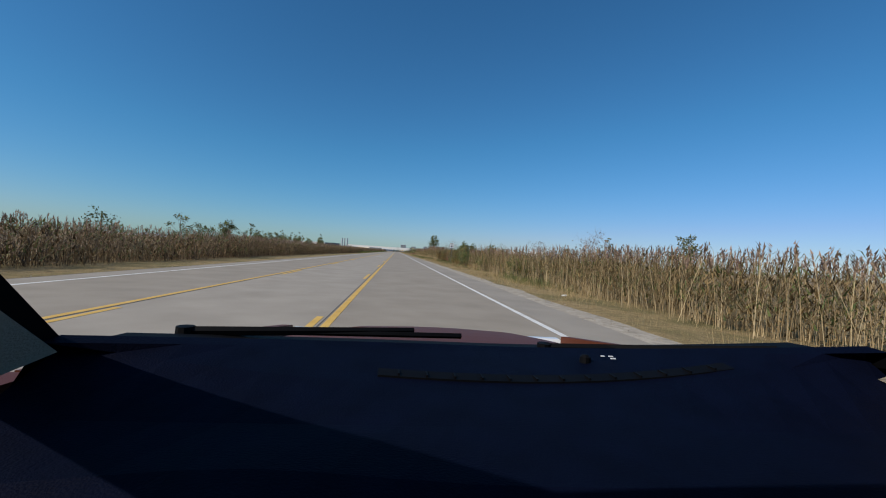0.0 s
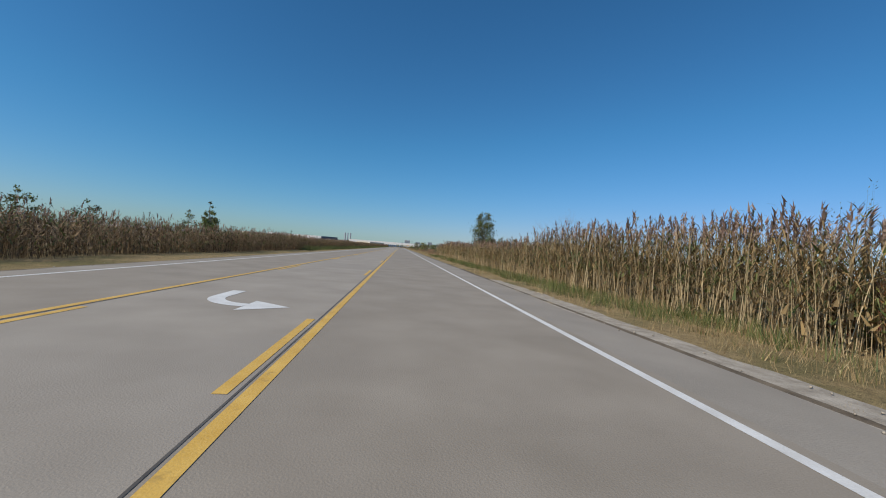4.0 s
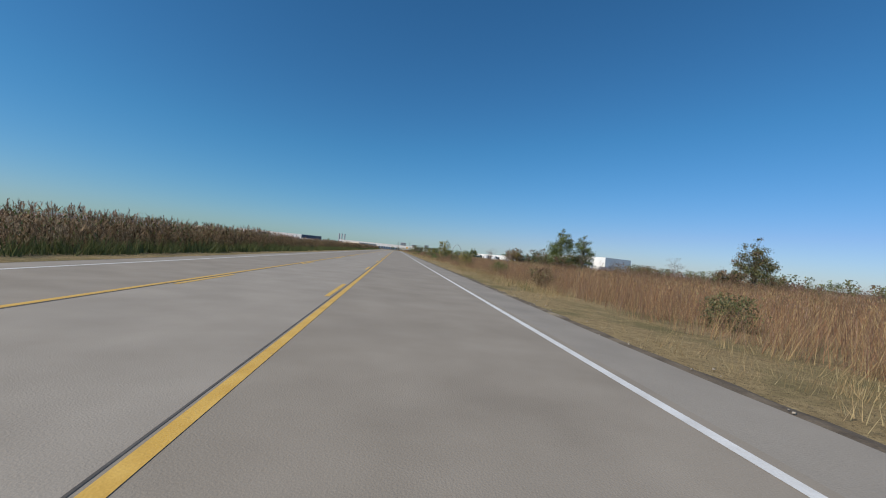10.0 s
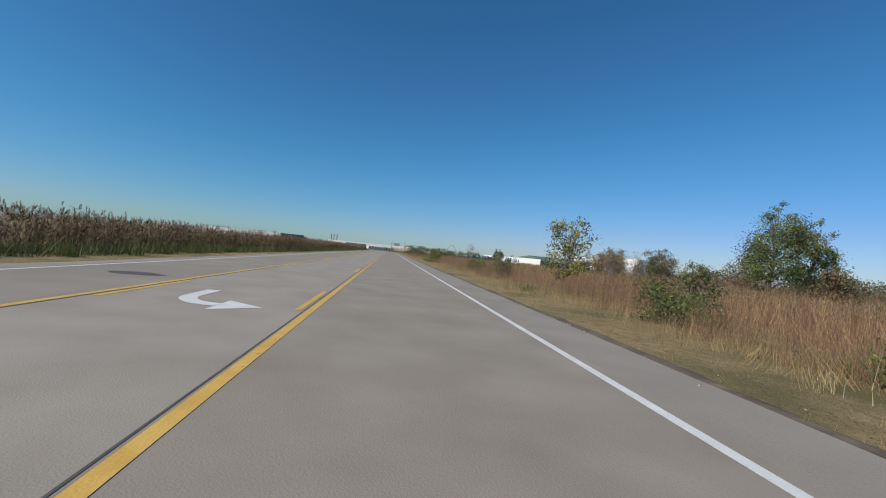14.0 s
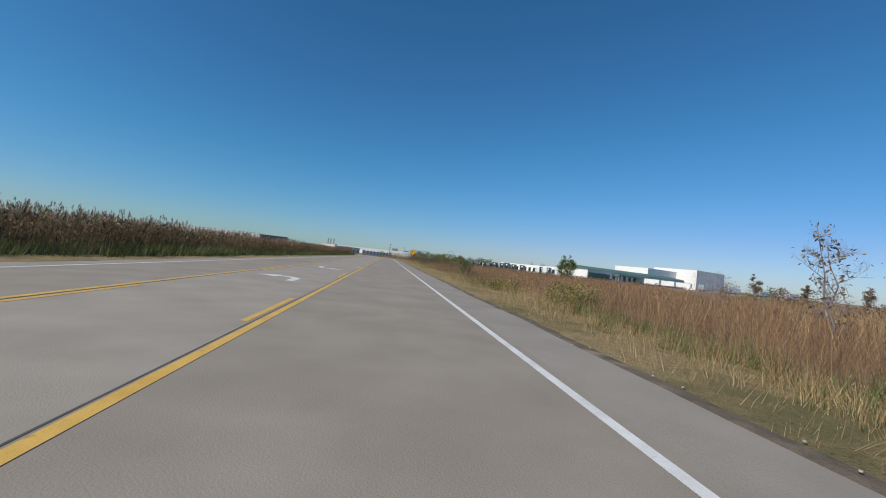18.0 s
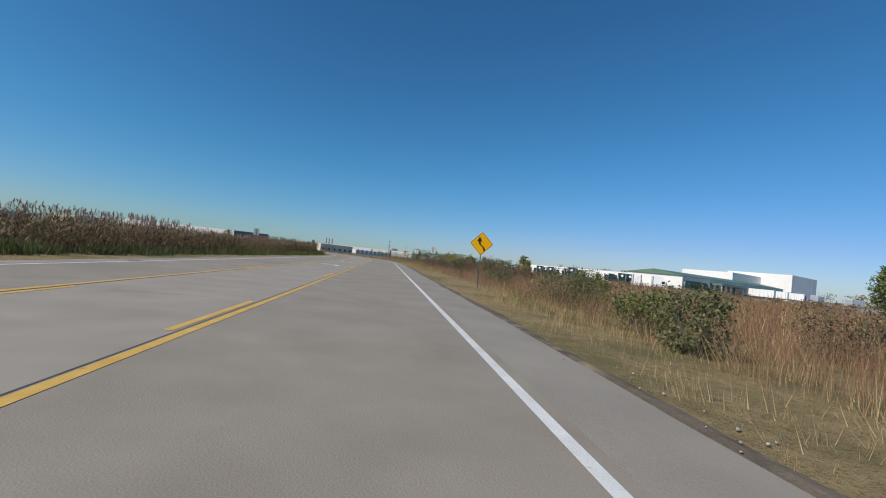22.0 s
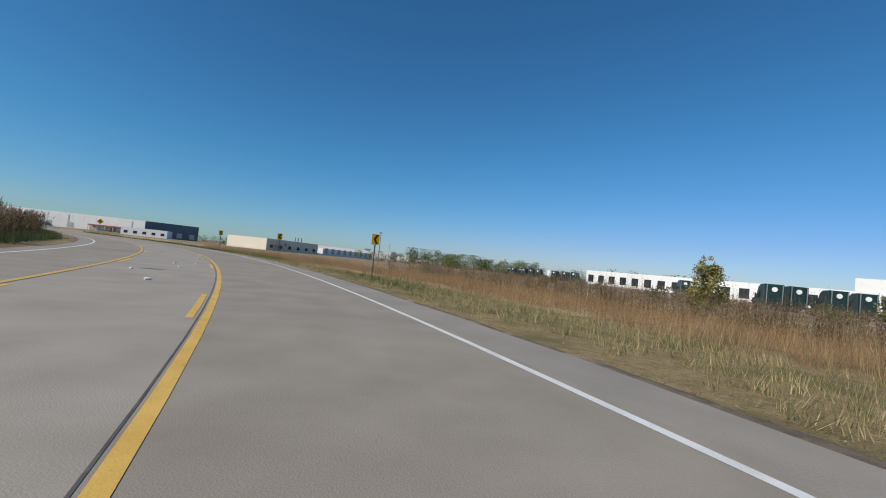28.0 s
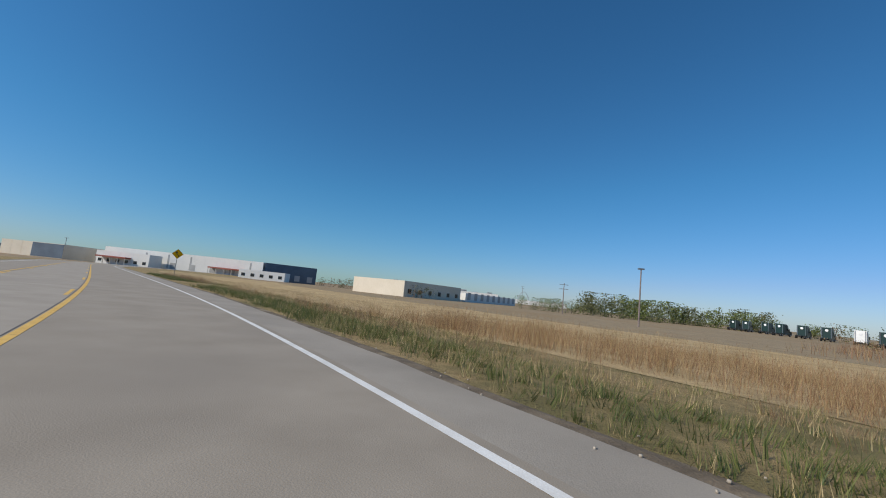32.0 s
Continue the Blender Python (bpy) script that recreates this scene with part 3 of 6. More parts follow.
def fill_template(seed, stems=7, leaves=16, mats=(0, 1, 2, 3), spread=0.28, low=0.12, blade=0.008):
    """A cheap clump of stems and single-blade leaves that thickens a bed."""
    r = np.random.default_rng(seed)
    t = Tri()
    for k in range(stems):
        o = np.array([*r.uniform(-spread, spread, 2), 0])
        a = r.uniform(0, 6.28)
        e = np.array([math.cos(a), math.sin(a), 0]) * 0.0045
        t.tri(o - e, o + e, o + np.array([*r.uniform(-0.06, 0.06, 2), r.uniform(0.75, 1.0)]), mats[0])
    for k in range(leaves):
        o = np.array([*r.uniform(-spread, spread, 2), r.uniform(low, 0.85)])
        a = r.uniform(0, 6.28)
        d = np.array([math.cos(a), math.sin(a), 0])
        ln = r.uniform(0.1, 0.2)
        e = np.array([-d[1], d[0], 0]) * blade
        t.tri(o - e, o + e, o + d * ln * 0.7 + np.array([0, 0, ln * r.uniform(0.2, 0.9)]), mats[1] if r.random() < 0.75 else mats[2])
    return t.done()


def weed_template(seed, stems=6, leaves=24, spread=0.17):
    """A clump of upright weeds: each thin stem carries small leaves that shorten towards its tip."""
    r = np.random.default_rng(seed)
    t = Tri()
    for k in range(stems):
        o = np.array([*r.uniform(-spread, spread, 2), 0])
        top = o + np.array([*r.uniform(-0.08, 0.08, 2), r.uniform(0.6, 1.0)])
        a = r.uniform(0, 6.28)
        e = np.array([math.cos(a), math.sin(a), 0]) * 0.005
        t.tri(o - e, o + e, top, 0)
        for i in range(leaves):
            u = 0.2 + 0.82 * (i + r.random()) / leaves
            c = o + (top - o) * min(u, 1.0)
            a = r.uniform(0, 6.28)
            d = np.array([math.cos(a), math.sin(a), 0])
            ln = r.uniform(0.03, 0.062) * (1.3 - 0.85 * u)
            e = np.array([-d[1], d[0], 0]) * ln * 0.24
            t.tri(c - e * 0.6 + d * 0.01, c + e + d * ln * 0.4, c + d * ln + np.array([0, 0, ln * r.uniform(0.1, 1.1)]), 1 if r.random() < 0.7 else 2)
    return t.done()


reed_fill = [fill_template(700 + k) for k in range(8)]
forbs = [weed_template(730 + k) for k in range(8)]
reed_thicket = [fill_template(760 + k, 5, 13, (0, 1, 2, 3), 0.3, 0.06, 0.019) for k in range(8)]
bed("reed_bed", "dry tan reeds with purple-brown plumes beside the road", -12, 40, 10.0, 13.4, 15.0, reeds_full, REED_MATS, 1.55, 2.05)
bed("reed_bed", "taller dry tan reeds with mauve plumes beside the road", 80, 154, 10.0, 13.4, 16.0, reeds_full, REED_MATS, 2.15, 2.8)
bed("reed_bed", "tan reeds standing behind the roadside row", -12, 40, 13.4, 18.0, 2.2, reeds_back, REED_MATS, 1.9, 2.5)
bed("reed_bed", "tan reeds standing behind the taller row", 80, 154, 13.4, 18.0, 2.2, reeds_back, REED_MATS, 2.2, 2.9)
bed("reed_bed", "thin reeds behind the weeds", 40, 80, 13.8, 18.0, 2.2, reeds_back, REED_MATS, 1.6, 2.1)
bed("reed_bed", "thick undergrowth of dry reed stems", -12, 40, 10.5, 15.0, 4.6, reed_thicket, REED_MATS, 1.3, 1.75)
bed("reed_bed", "thick undergrowth of tall dry reed stems", 80, 154, 10.5, 15.0, 5.0, reed_thicket, REED_MATS, 1.6, 2.2)
bed("weed_bed", "tall mixed rust and green weeds beside the road", 38, 82, 12.1, 15.2, 9.0, forbs, [M["leaf_rust"], M["weed_rust"], M["leaf_olive"], M["plume"]], 1.8, 2.85, "weeds")
bed("weed_bed", "fresh green weeds among the rust ones", 36, 82, 12.0, 14.6, 7.0, forbs, [M["leaf_olive"], M["leaf_green"], M["leaf_yellow"], M["plume"]], 1.6, 2.9, "weeds", patchy=0.4)
bed("weed_bed", "yellow-green tall weeds among the rust ones", 44, 80, 12.1, 15.0, 4.0, forbs, [M["leaf_rust"], M["leaf_yellow"], M["leaf_green"], M["plume"]], 1.6, 2.7, "weeds", patchy=0.5)
bed("weed_bed", "low rust and straw weeds before the tall ones", 38, 60, 10.6, 12.2, 4.0, forbs, [M["reed_leaf"], M["weed_rust"], M["leaf_yellow"], M["plume"]], 0.6, 1.3, "weeds", patchy=0.3)
bed("weed_bed", "crimson-leaved weeds among the rust ones", 50, 82, 12.4, 15.2, 1.5, forbs, [M["leaf_rust"], M["leaf_red"], M["weed_rust"], M["leaf_red"]], 1.7, 2.35, "weeds", patchy=0.6)
bed("weed_bed", "tall willowy green stems rising above the weeds", 44, 82, 12.6, 15.5, 1.9, forbs, [M["leaf_olive"], M["leaf_olive"], M["leaf_green"], M["leaf_yellow"]], 2.6, 3.7, "weeds", patchy=0.35)
bed("reed_bed", "tall brown reeds in shade along the far verge", -12, 452, -8.3, -10.6, 8.6, reeds_thick, SHADED_RUSSET, 1.35, 1.75)
bed("reed_bed", "thick brown undergrowth of the far reeds", -12, 452, -8.6, -12.0, 8.0, reed_thicket, SHADED_RUSSET, 1.4, 1.85)
bed("reed_bed", "brown reeds behind the far verge", -12, 335, -11.0, -16.0, 2.2, reeds_back, SHADED_RUSSET, 1.9, 2.3)
bed("reed_bed", "thick tall undergrowth before the bend", 335, 470, -11.0, -15.0, 4.0, reed_thicket, SHADED_RUSSET, 1.6, 2.0)
bed("reed_bed", "taller brown reeds before the bend", 335, 470, -10.6, -16.0, 4.4, reeds_back, SHADED_RUSSET, 1.95, 2.35)
bed("reed_bed", "brown reeds inside the bend of the road", 452, 592, -8.6, -11.6, 7.5, reeds_thick, SHADED_RUSSET, 1.8, 2.4)
bed("reed_bed", "thick undergrowth of the reeds in the bend", 452, 592, -8.8, -14.0, 5.0, reed_thicket, SHADED_RUSSET, 1.6, 2.2)
bed("reed_bed", "reed patch in the middle of the field", 186, 350, 31.0, 38.0, 2.0, reed_fill, REED_MATS, 1.5, 2.1, patchy=0.25)


def grass_template(seed, blades, spread, mats_n=1, heads=False, fine=False, wide=1.0):
    r = np.random.default_rng(seed)
    t = Tri()
    for k in range(blades):
        a = r.uniform(0, 6.28)
        d = np.array([math.cos(a), math.sin(a), 0])
        o = r.uniform(-1, 1, 3) * spread * 0.5
        o[2] = 0
        h = r.uniform(0.5, 1.0)
        out = r.uniform(0.05, 0.35)
        p1, p2 = o + d * out * 0.3 + np.array([0, 0, h * 0.6]), o + d * out + np.array([0, 0, h])
        mt = int(r.integers(0, mats_n))
        wv = r.uniform(0.014, 0.026) * wide
        e = np.array([-d[1], d[0], 0]) * wv
        if fine:
            t.strip([o, p1], [wv, wv], mt, (-d[1], d[0], 0))
            t.tri(p1 - e / 2, p1 + e / 2, p2, mt)
        else:
            t.tri(o - e, o + e, p2, mt)
        if heads and r.random() < 0.55:
            e = np.array([-d[1], d[0], 0]) * 0.02 * wide
            t.tri(p2 - e, p2 + e, p2 + d * 0.03 + np.array([0, 0, 0.12]), mt)
            if fine:
                t.tri(p2 - d * 0.02, p2 + d * 0.03, p2 + np.array([0, 0, 0.13]), mt)
    return t.done()


tuft_tall = [grass_template(200 + k, 28, 0.9, 3, True, False, 0.24) for k in range(7)]
tuft_wide = [grass_template(220 + k, 17, 1.5, 3, True, wide=0.6) for k in range(6)]
turf_tuft = [grass_template(260 + k, 16, 3.2, 2, wide=1.1) for k in range(8)]
straw_tuft = [grass_template(280 + k, 13, 1.5, 2, True, wide=0.7) for k in range(8)]
tuft_mid = [grass_template(300 + k, 18, 0.9, 2, True, wide=0.42) for k in range(7)]
tuft_short = [grass_template(240 + k, 16, 0.9, 2, wide=1.1) for k in range(7)]
DRY = [M["dry_grass"], M["red_grass"], M["mauve_grass"]]
MIX = [M["dry_grass"], M["green_grass"]]
TAN = [M["dry_grass"], M["pale_grass"]]
GRN = [M["green_grass"], M["reed_green"]]
# right bank
bed("verge_grass", "short dry roadside grass on the bank", -12, 470, 7.0, 10.0, 4.8, straw_tuft, [M["pale_grass"], M["dry_grass"]], 0.09, 0.2, "grass", 0.2, 0.35)
bed("verge_grass", "rough straw-coloured grass on the bank", -12, 470, 7.5, 10.4, 5.5, straw_tuft, TAN, 0.18, 0.42, "grass", 0.4, 0.35, 0.3)
bed("verge_grass", "yellow-green grass patches on the bank", -12, 470, 8.4, 10.8, 3.5, tuft_short, MIX, 0.18, 0.42, "grass", 0.5, 0.25, 0.55)
bed("verge_weeds", "green weeds at the foot of the reeds", -12, 470, 9.2, 11.0, 3.6, tuft_short, GRN, 0.3, 0.65, "weeds", 0.5, 0.3, 0.7)
bed("verge_grass", "mown yellow-green grass beside the bend", 470, 600, 7.0, 14.5, 5.5, turf_tuft, MIX, 0.06, 0.13, "grass", 0.2, 0.25)
bed("verge_grass", "rough dry grass beside the bend", 470, 610, 7.8, 14.5, 3.6, straw_tuft, TAN, 0.12, 0.3, "grass", 0.5, 0.3, 0.4)
bed("verge_grass", "straw-coloured cut grass behind the bank", 560, 640, 13.5, 27.0, 2.4, straw_tuft, TAN, 0.15, 0.32, "grass", 0.8, 0.3)
bed("verge_weeds", "green weeds beside the bend", 500, 545, 8.2, 11.0, 4.5, tuft_short, GRN, 0.25, 0.5, "weeds", 0.6, 0.3, 0.6)
bed("verge_weeds", "thick fresh green weeds along the road past the bend", 536, 612, 7.4, 9.8, 17.0, tuft_short, GRN, 0.16, 0.36, "weeds", 0.4, 0.35, 0.2)
bed("verge_weeds", "tall russet and tan weeds beside the road past the bend", 545, 615, 9.2, 12.0, 2.4, tuft_tall, DRY, 0.45, 0.8, "weeds", 0.6, 0.25, 0.45)
bed("verge_weeds", "strip of fresh green weeds before the reeds", 82, 152, 8.2, 10.4, 9.0, tuft_short, GRN, 0.22, 0.5, "weeds", 0.4, 0.3)
bed("verge_weeds", "thick patch of fresh green grass on the bank", 309, 320, 8.7, 10.6, 14.0, tuft_short, GRN, 0.25, 0.5, "weeds", 0.5, 0.3)
bed("verge_weeds", "pale green and tan weeds on the bank of the bend", 468, 545, 8.4, 13.5, 3.2, tuft_short, [M["pale_grass"], M["reed_green"]], 0.18, 0.42, "weeds", 0.6, 0.3, 0.4)
bed("verge_grass", "rough yellow-green grass on the bank of the bend", 468, 600, 7.2, 14.0, 7.0, tuft_short, [M["pale_grass"], M["green_grass"]], 0.14, 0.34, "grass", 0.5, 0.3, 0.3)
# left bank
bed("verge_grass", "short dry grass beside the far lane", -12, 610, -5.95, -8.3, 3.2, turf_tuft, MIX, 0.05, 0.12, "grass", 0.15, 0.3)
bed("verge_weeds", "green weeds below the far reeds", 120, 596, -7.2, -9.0, 8.0, tuft_short, GRN, 0.35, 0.8, "weeds", 0.4, 0.3)
# right field after the reeds end
BRUSH = [M["leaf_rust"], M["mauve_grass"], M["leaf_rust"], M["plume"]]
bed("brush_band", "dark russet brush standing across the field", 150, 330, 26.0, 34.0, 1.1, reed_fill, BRUSH, 1.3, 2.0, "brush", 2.0, 0.2, 0.25)
bed("brush_band", "taller brown brush at the back of the field", 150, 345, 40.0, 66.0, 0.5, reed_fill, BRUSH, 2.0, 3.0, "brush", 3.0, 0.2)
bed("brush_band", "dense rust and plum brush beside the road", 436, 466, 11.6, 17.0, 3.6, forbs, [M["leaf_rust"], M["leaf_rust"], M["leaf_plum"], M["plume"]], 1.5, 2.3, "brush", 0.8)
bed("brush_band", "dense purple-brown brush before the truck lot", 469, 479, 12.5, 20.0, 3.4, forbs, [M["leaf_rust"], M["leaf_plum"], M["leaf_rust"], M["plume"]], 1.6, 2.4, "brush", 0.8)
bed("brush_band", "grey-brown brush along the edge of the lot", 440, 530, 24.0, 31.0, 2.2, forbs, [M["leaf_rust"], M["leaf_rust"], M["leaf_olive"], M["plume"]], 1.9, 2.7, "brush", 1.5)
bed("brush_band", "rust-brown brush in the field before the lot", 412, 468, 34.0, 58.0, 0.7, reed_fill, BRUSH, 1.6, 2.3, "brush", 2.0, 0.2, 0.2)
bed("field_grass", "knee-high straw grass along the field's edge", 148, 470, 9.0, 10.6, 4.0, tuft_mid, TAN, 0.3, 0.62, "grass", 0.7, 0.3, 0.2)
bed("field_grass", "tall tan and russet field grass", 148, 470, 9.9, 16.5, 3.3, tuft_tall, DRY, 0.55, 1.1, "grass", 1.0, 0.24)
bed("field_grass", "tan and russet grass of the field", 148, 475, 16.5, 26.0, 1.5, tuft_wide, DRY, 0.9, 1.45, "grass", 1.2, 0.2)
bed("field_grass", "wide field of tan and russet grass", 150, 470, 26.0, 50.0, 0.6, tuft_wide, DRY, 1.15, 1.75, "grass", 1.5, 0.2)
bed("field_grass", "far part of the russet grass field", 150, 560, 50.0, 105.0, 0.15, tuft_wide, DRY, 1.2, 1.8, "grass", 2, 0.2)
bed("field_grass", "tan grass behind the mown bank of the bend", 474, 568, 13.8, 28.0, 3.0, tuft_tall, [M["dry_grass"], M["red_grass"], M["dry_grass"]], 0.65, 1.15, "grass", 1.2, 0.22)
bed("weed_bed", "rust and plum weeds along the field's edge", 150, 470, 10.8, 16.0, 0.8, forbs, [M["leaf_rust"], M["leaf_plum"], M["leaf_rust"], M["plume"]], 0.7, 1.3, "weeds", 0.8, patchy=0.55)
bed("weed_bed", "low green weeds along the field's edge", 150, 470, 10.0, 12.6, 2.0, forbs, [M["leaf_olive"], M["leaf_green"], M["leaf_yellow"], M["plume"]], 0.35, 0.8, "weeds", 0.8, patchy=0.5)


# trees
def tree(name, label, x, y, h, width, leaf, leaf2=None, leaves=2600, leaf_size=0.16, trunk_h=0.3, seed=0, bare=False, lean=0.0, category="tree", group="", stems=1, base_z=None):
    r = np.random.default_rng(seed)
    rr = random.Random(seed)
    top = thing(name, label, category, group)
    z0 = land_at(x, y) - 0.05 if base_z is None else base_z
    top.matrix_basis = pose(x, y, z0)
    g = Geo()
    tips = []
    for st in range(stems):
        off = Vector((rr.uniform(-1, 1), rr.uniform(-1, 1), 0)) * (width * 0.12 if stems > 1 else 0)
        hh = h * (1 if st == 0 else rr.uniform(0.7, 0.95))
        pts = [off * 0.3 + Vector((0, 0, 0))]
        for k in range(1, 6):
            u = k / 5
            pts.append(off * (0.3 + u * 2) + Vector((lean * u * hh + rr.uniform(-1, 1) * 0.03 * h, rr.uniform(-1, 1) * 0.03 * h, hh * 0.93 * u)))
        r0 = (0.018 * h + 0.015) * (0.5 if bare else 1.0)
        g.tube(pts, [r0 * (1 - 0.85 * k / 5) for k in range(6)], 7)
        nl = int(12 / stems) + 3
        for k in range(nl):
            u = trunk_h + (0.95 - trunk_h) * (k + rr.random()) / nl
            f = u * 5
            i = min(int(f), 4)
            p = pts[i].lerp(pts[i + 1], f - i)
            a = k * 2.4 + rr.uniform(-0.5, 0.5)
            prof = math.sin(math.pi * min(1, max(0.12, (u - trunk_h * 0.6) / (1.08 - trunk_h * 0.6)))) ** 0.6
            ln = width * 0.5 * prof * rr.uniform(0.65, 1.15)
            d = Vector((math.cos(a), math.sin(a), rr.uniform(0.35, 1.0)))
            mid = p + d.normalized() * ln * 0.55
            end = p + d.normalized() * ln + Vector((0, 0, rr.uniform(-0.1, 0.15) * ln))
            rl = r0 * (1 - u * 0.8) * 0.55
            g.tube([p, mid, end], [rl, rl * 0.6, rl * 0.2], 5, caps=False)
            tips += [(p.lerp(mid, 0.7), ln * 0.22), (mid, ln * 0.3), (end, ln * 0.3)]
            for b in range(12 if bare else 3):
                w = rr.uniform(0.3, 0.95)
                q = p.lerp(end, w)
                e = q + Vector((rr.uniform(-1, 1), rr.uniform(-1, 1), rr.uniform(0.0, 1.1))) * ln * 0.45
                g.tube([q, q.lerp(e, 0.5) + Vector((0, 0, 0.03 * ln)), e], [rl * 0.4, rl * 0.28, rl * 0.12], 3, caps=False)
                tips.append((e, ln * 0.25))
                if bare:
                    for c in range(5):
                        e2 = e + Vector((rr.uniform(-1, 1), rr.uniform(-1, 1), rr.uniform(0.1, 1))) * ln * 0.28
                        q2 = q.lerp(e, rr.uniform(0.4, 1))
                        g.tube([q2, e2], [rl * 0.18, rl * 0.07], 3, caps=False)
        tips.append((pts[-1], width * 0.1))
    part("trunk", g, M["twig"] if bare else M["bark"], top)
    if leaves:
        c = np.array([t[0] for t in tips])
        sp = np.array([max(t[1], 0.08) for t in tips])
        # some clumps are denser than others, which leaves gaps
        wgt = r.uniform(0.15, 1.0, len(tips)) * sp
        pick = r.choice(len(tips), leaves, p=wgt / wgt.sum())
        pos = c[pick] + r.normal(0, 1, (leaves, 3)) * sp[pick][:, None] * np.array([0.75, 0.75, 0.6])
        pos[:, 2] = np.clip(pos[:, 2], 0.04, h * 1.03)
        d1 = r.normal(0, 1, (leaves, 3))
        d1 /= np.linalg.norm(d1, axis=1)[:, None]
        d2 = np.cross(d1, r.normal(0, 1, (leaves, 3)))
        d2 /= np.linalg.norm(d2, axis=1)[:, None]
        ls = (leaf_size * r.uniform(0.6, 1.4, leaves))[:, None]
        v = np.stack([pos - d1 * ls, pos + d2 * ls * 0.45, pos + d1 * ls, pos - d2 * ls * 0.45], 1).reshape(-1, 3)
        i = np.arange(leaves)[:, None] * 4
        tri = np.concatenate([i + np.array([[0, 1, 2]]), i + np.array([[0, 2, 3]])], 1).reshape(-1, 3)
        mi = np.repeat((r.random(leaves) < 0.3).astype(int), 2)
        part("crown", fast_mesh("crown", v, tri, mi, [M[leaf], M[leaf2 or leaf]]), None, top)
    return top


def leafy(name, label, x, y, h, width, leaf, leaf2=None, leaves=2600, leaf_size=0.1, seed=0, form="round", category="tree", group="", clumps=26):
    """A leafy tree or shrub: trunk, limbs and clumps of leaves inside a crown of the given form."""
    r = np.random.default_rng(seed)
    top = thing(name, label, category, group, pose(x, y, land_at(x, y) - 0.05))

    def reach(u):
        if form == "slim":
            v = (u - 0.16) / 0.84
            return 0.0 if v <= 0 else width / 2 * min(1.0, v * 3.5) * (1 - v) ** 0.65
        if form == "bush":
            return width / 2 * (0.72 + 0.5 * u) * max(0.0, 1 - u ** 3) ** 0.5 * 1.05
        if form == "airy":
            v = (u - 0.1) / 0.9
            return 0.0 if v <= 0 else width / 2 * math.sin(math.pi * v ** 0.85) ** 0.7
        v = (u - 0.03) / 0.97
        return 0.0 if v <= 0 else width / 2 * math.sin(math.pi * v ** 0.8) ** 0.55

    us = np.linspace(0.02, 0.97, 60)
    wt = np.array([reach(u) ** (1.2 if form == "slim" else 1.5) + 0.02 for u in us])
    g = Geo()
    bend = r.normal(0, 0.025 * h, (7, 2))
    bend[0] = 0
    trunk = [Vector((bend[k][0], bend[k][1], h * (0.8 if form == "airy" else 0.93) * k / 6)) for k in range(7)]
    r0 = 0.014 * h + 0.012
    if form != "bush":
        g.tube(trunk, [r0 * (1 - 0.86 * k / 6) for k in range(7)], 7)
    c, sp, kind = [], [], []
    for k in range(clumps):
        u = float(r.choice(us, p=wt / wt.sum()))
        R = reach(u)
        a = k * 2.4 + r.uniform(-0.6, 0.6)
        f = R * ((0.15 if form == "bush" else 0.35) + (0.65 if form == "bush" else 0.5) * math.sqrt(r.random()))
        lop = 1 + (0.08 if form == "bush" else 0.22) * math.sin(a * 2 + seed)
        p = Vector((math.cos(a) * f * lop, math.sin(a) * f * lop, u * h))
        if form == "bush":
            b = Vector((math.cos(a), math.sin(a), 0)) * width * 0.06
        else:
            i = min(int(u * 0.72 * 6), 5)
            b = trunk[i].lerp(trunk[i + 1], u * 0.72 * 6 - i)
        mid = b.lerp(p, 0.55) + Vector((0, 0, 0.06 * h * r.uniform(0, 1)))
        rl = r0 * (0.45 if form != "bush" else 0.6) * (1 - 0.6 * u)
        g.tube([b, mid, p], [rl, rl * 0.6, rl * 0.25], 4, caps=False)
        c.append(p)
        sp.append(max((0.4 if form != "slim" else 0.42) * R, 0.035 * h) * r.uniform(0.7, 1.25))
        kind.append(r.random() < 0.3)
    # inner fill along the trunk
    for k in range(5 if form != "slim" else 3):
        u = 0.25 + 0.65 * k / 5
        c.append(Vector((0, 0, u * h)))
        sp.append(max(0.3 * reach(u), 0.03 * h))
        kind.append(False)
    part("trunk" if form != "bush" else "branchwork", g, M["bark"], top)
    c, sp, kind = np.array(c), np.array(sp), np.array(kind)
    wgt = sp ** 1.6 * r.uniform(0.5, 1.0, len(sp))
    pick = r.choice(len(c), leaves, p=wgt / wgt.sum())
    dirs = r.normal(0, 1, (leaves, 3))
    dirs /= np.linalg.norm(dirs, axis=1)[:, None]
    pos = c[pick] + dirs * (sp[pick] * np.abs(r.normal(0.7, 0.32, leaves)))[:, None] * np.array([1, 1, 0.85])
    pos[:, 2] = np.clip(pos[:, 2], 0.03, h * 1.02)
    d1 = r.normal(0, 1, (leaves, 3))
    d1 /= np.linalg.norm(d1, axis=1)[:, None]
    d2 = np.cross(d1, dirs + r.normal(0, 0.5, (leaves, 3)))
    d2 /= np.linalg.norm(d2, axis=1)[:, None]
    ls = (leaf_size * r.uniform(0.6, 1.4, leaves))[:, None]
    v = np.stack([pos - d1 * ls, pos + d2 * ls * 0.5, pos + d1 * ls, pos - d2 * ls * 0.5], 1).reshape(-1, 3)
    i = np.arange(leaves)[:, None] * 4
    tri = np.concatenate([i + np.array([[0, 1, 2]]), i + np.array([[0, 2, 3]])], 1).reshape(-1, 3)
    mi = np.repeat((kind[pick] ^ (r.random(leaves) < 0.12)).astype(int), 2)
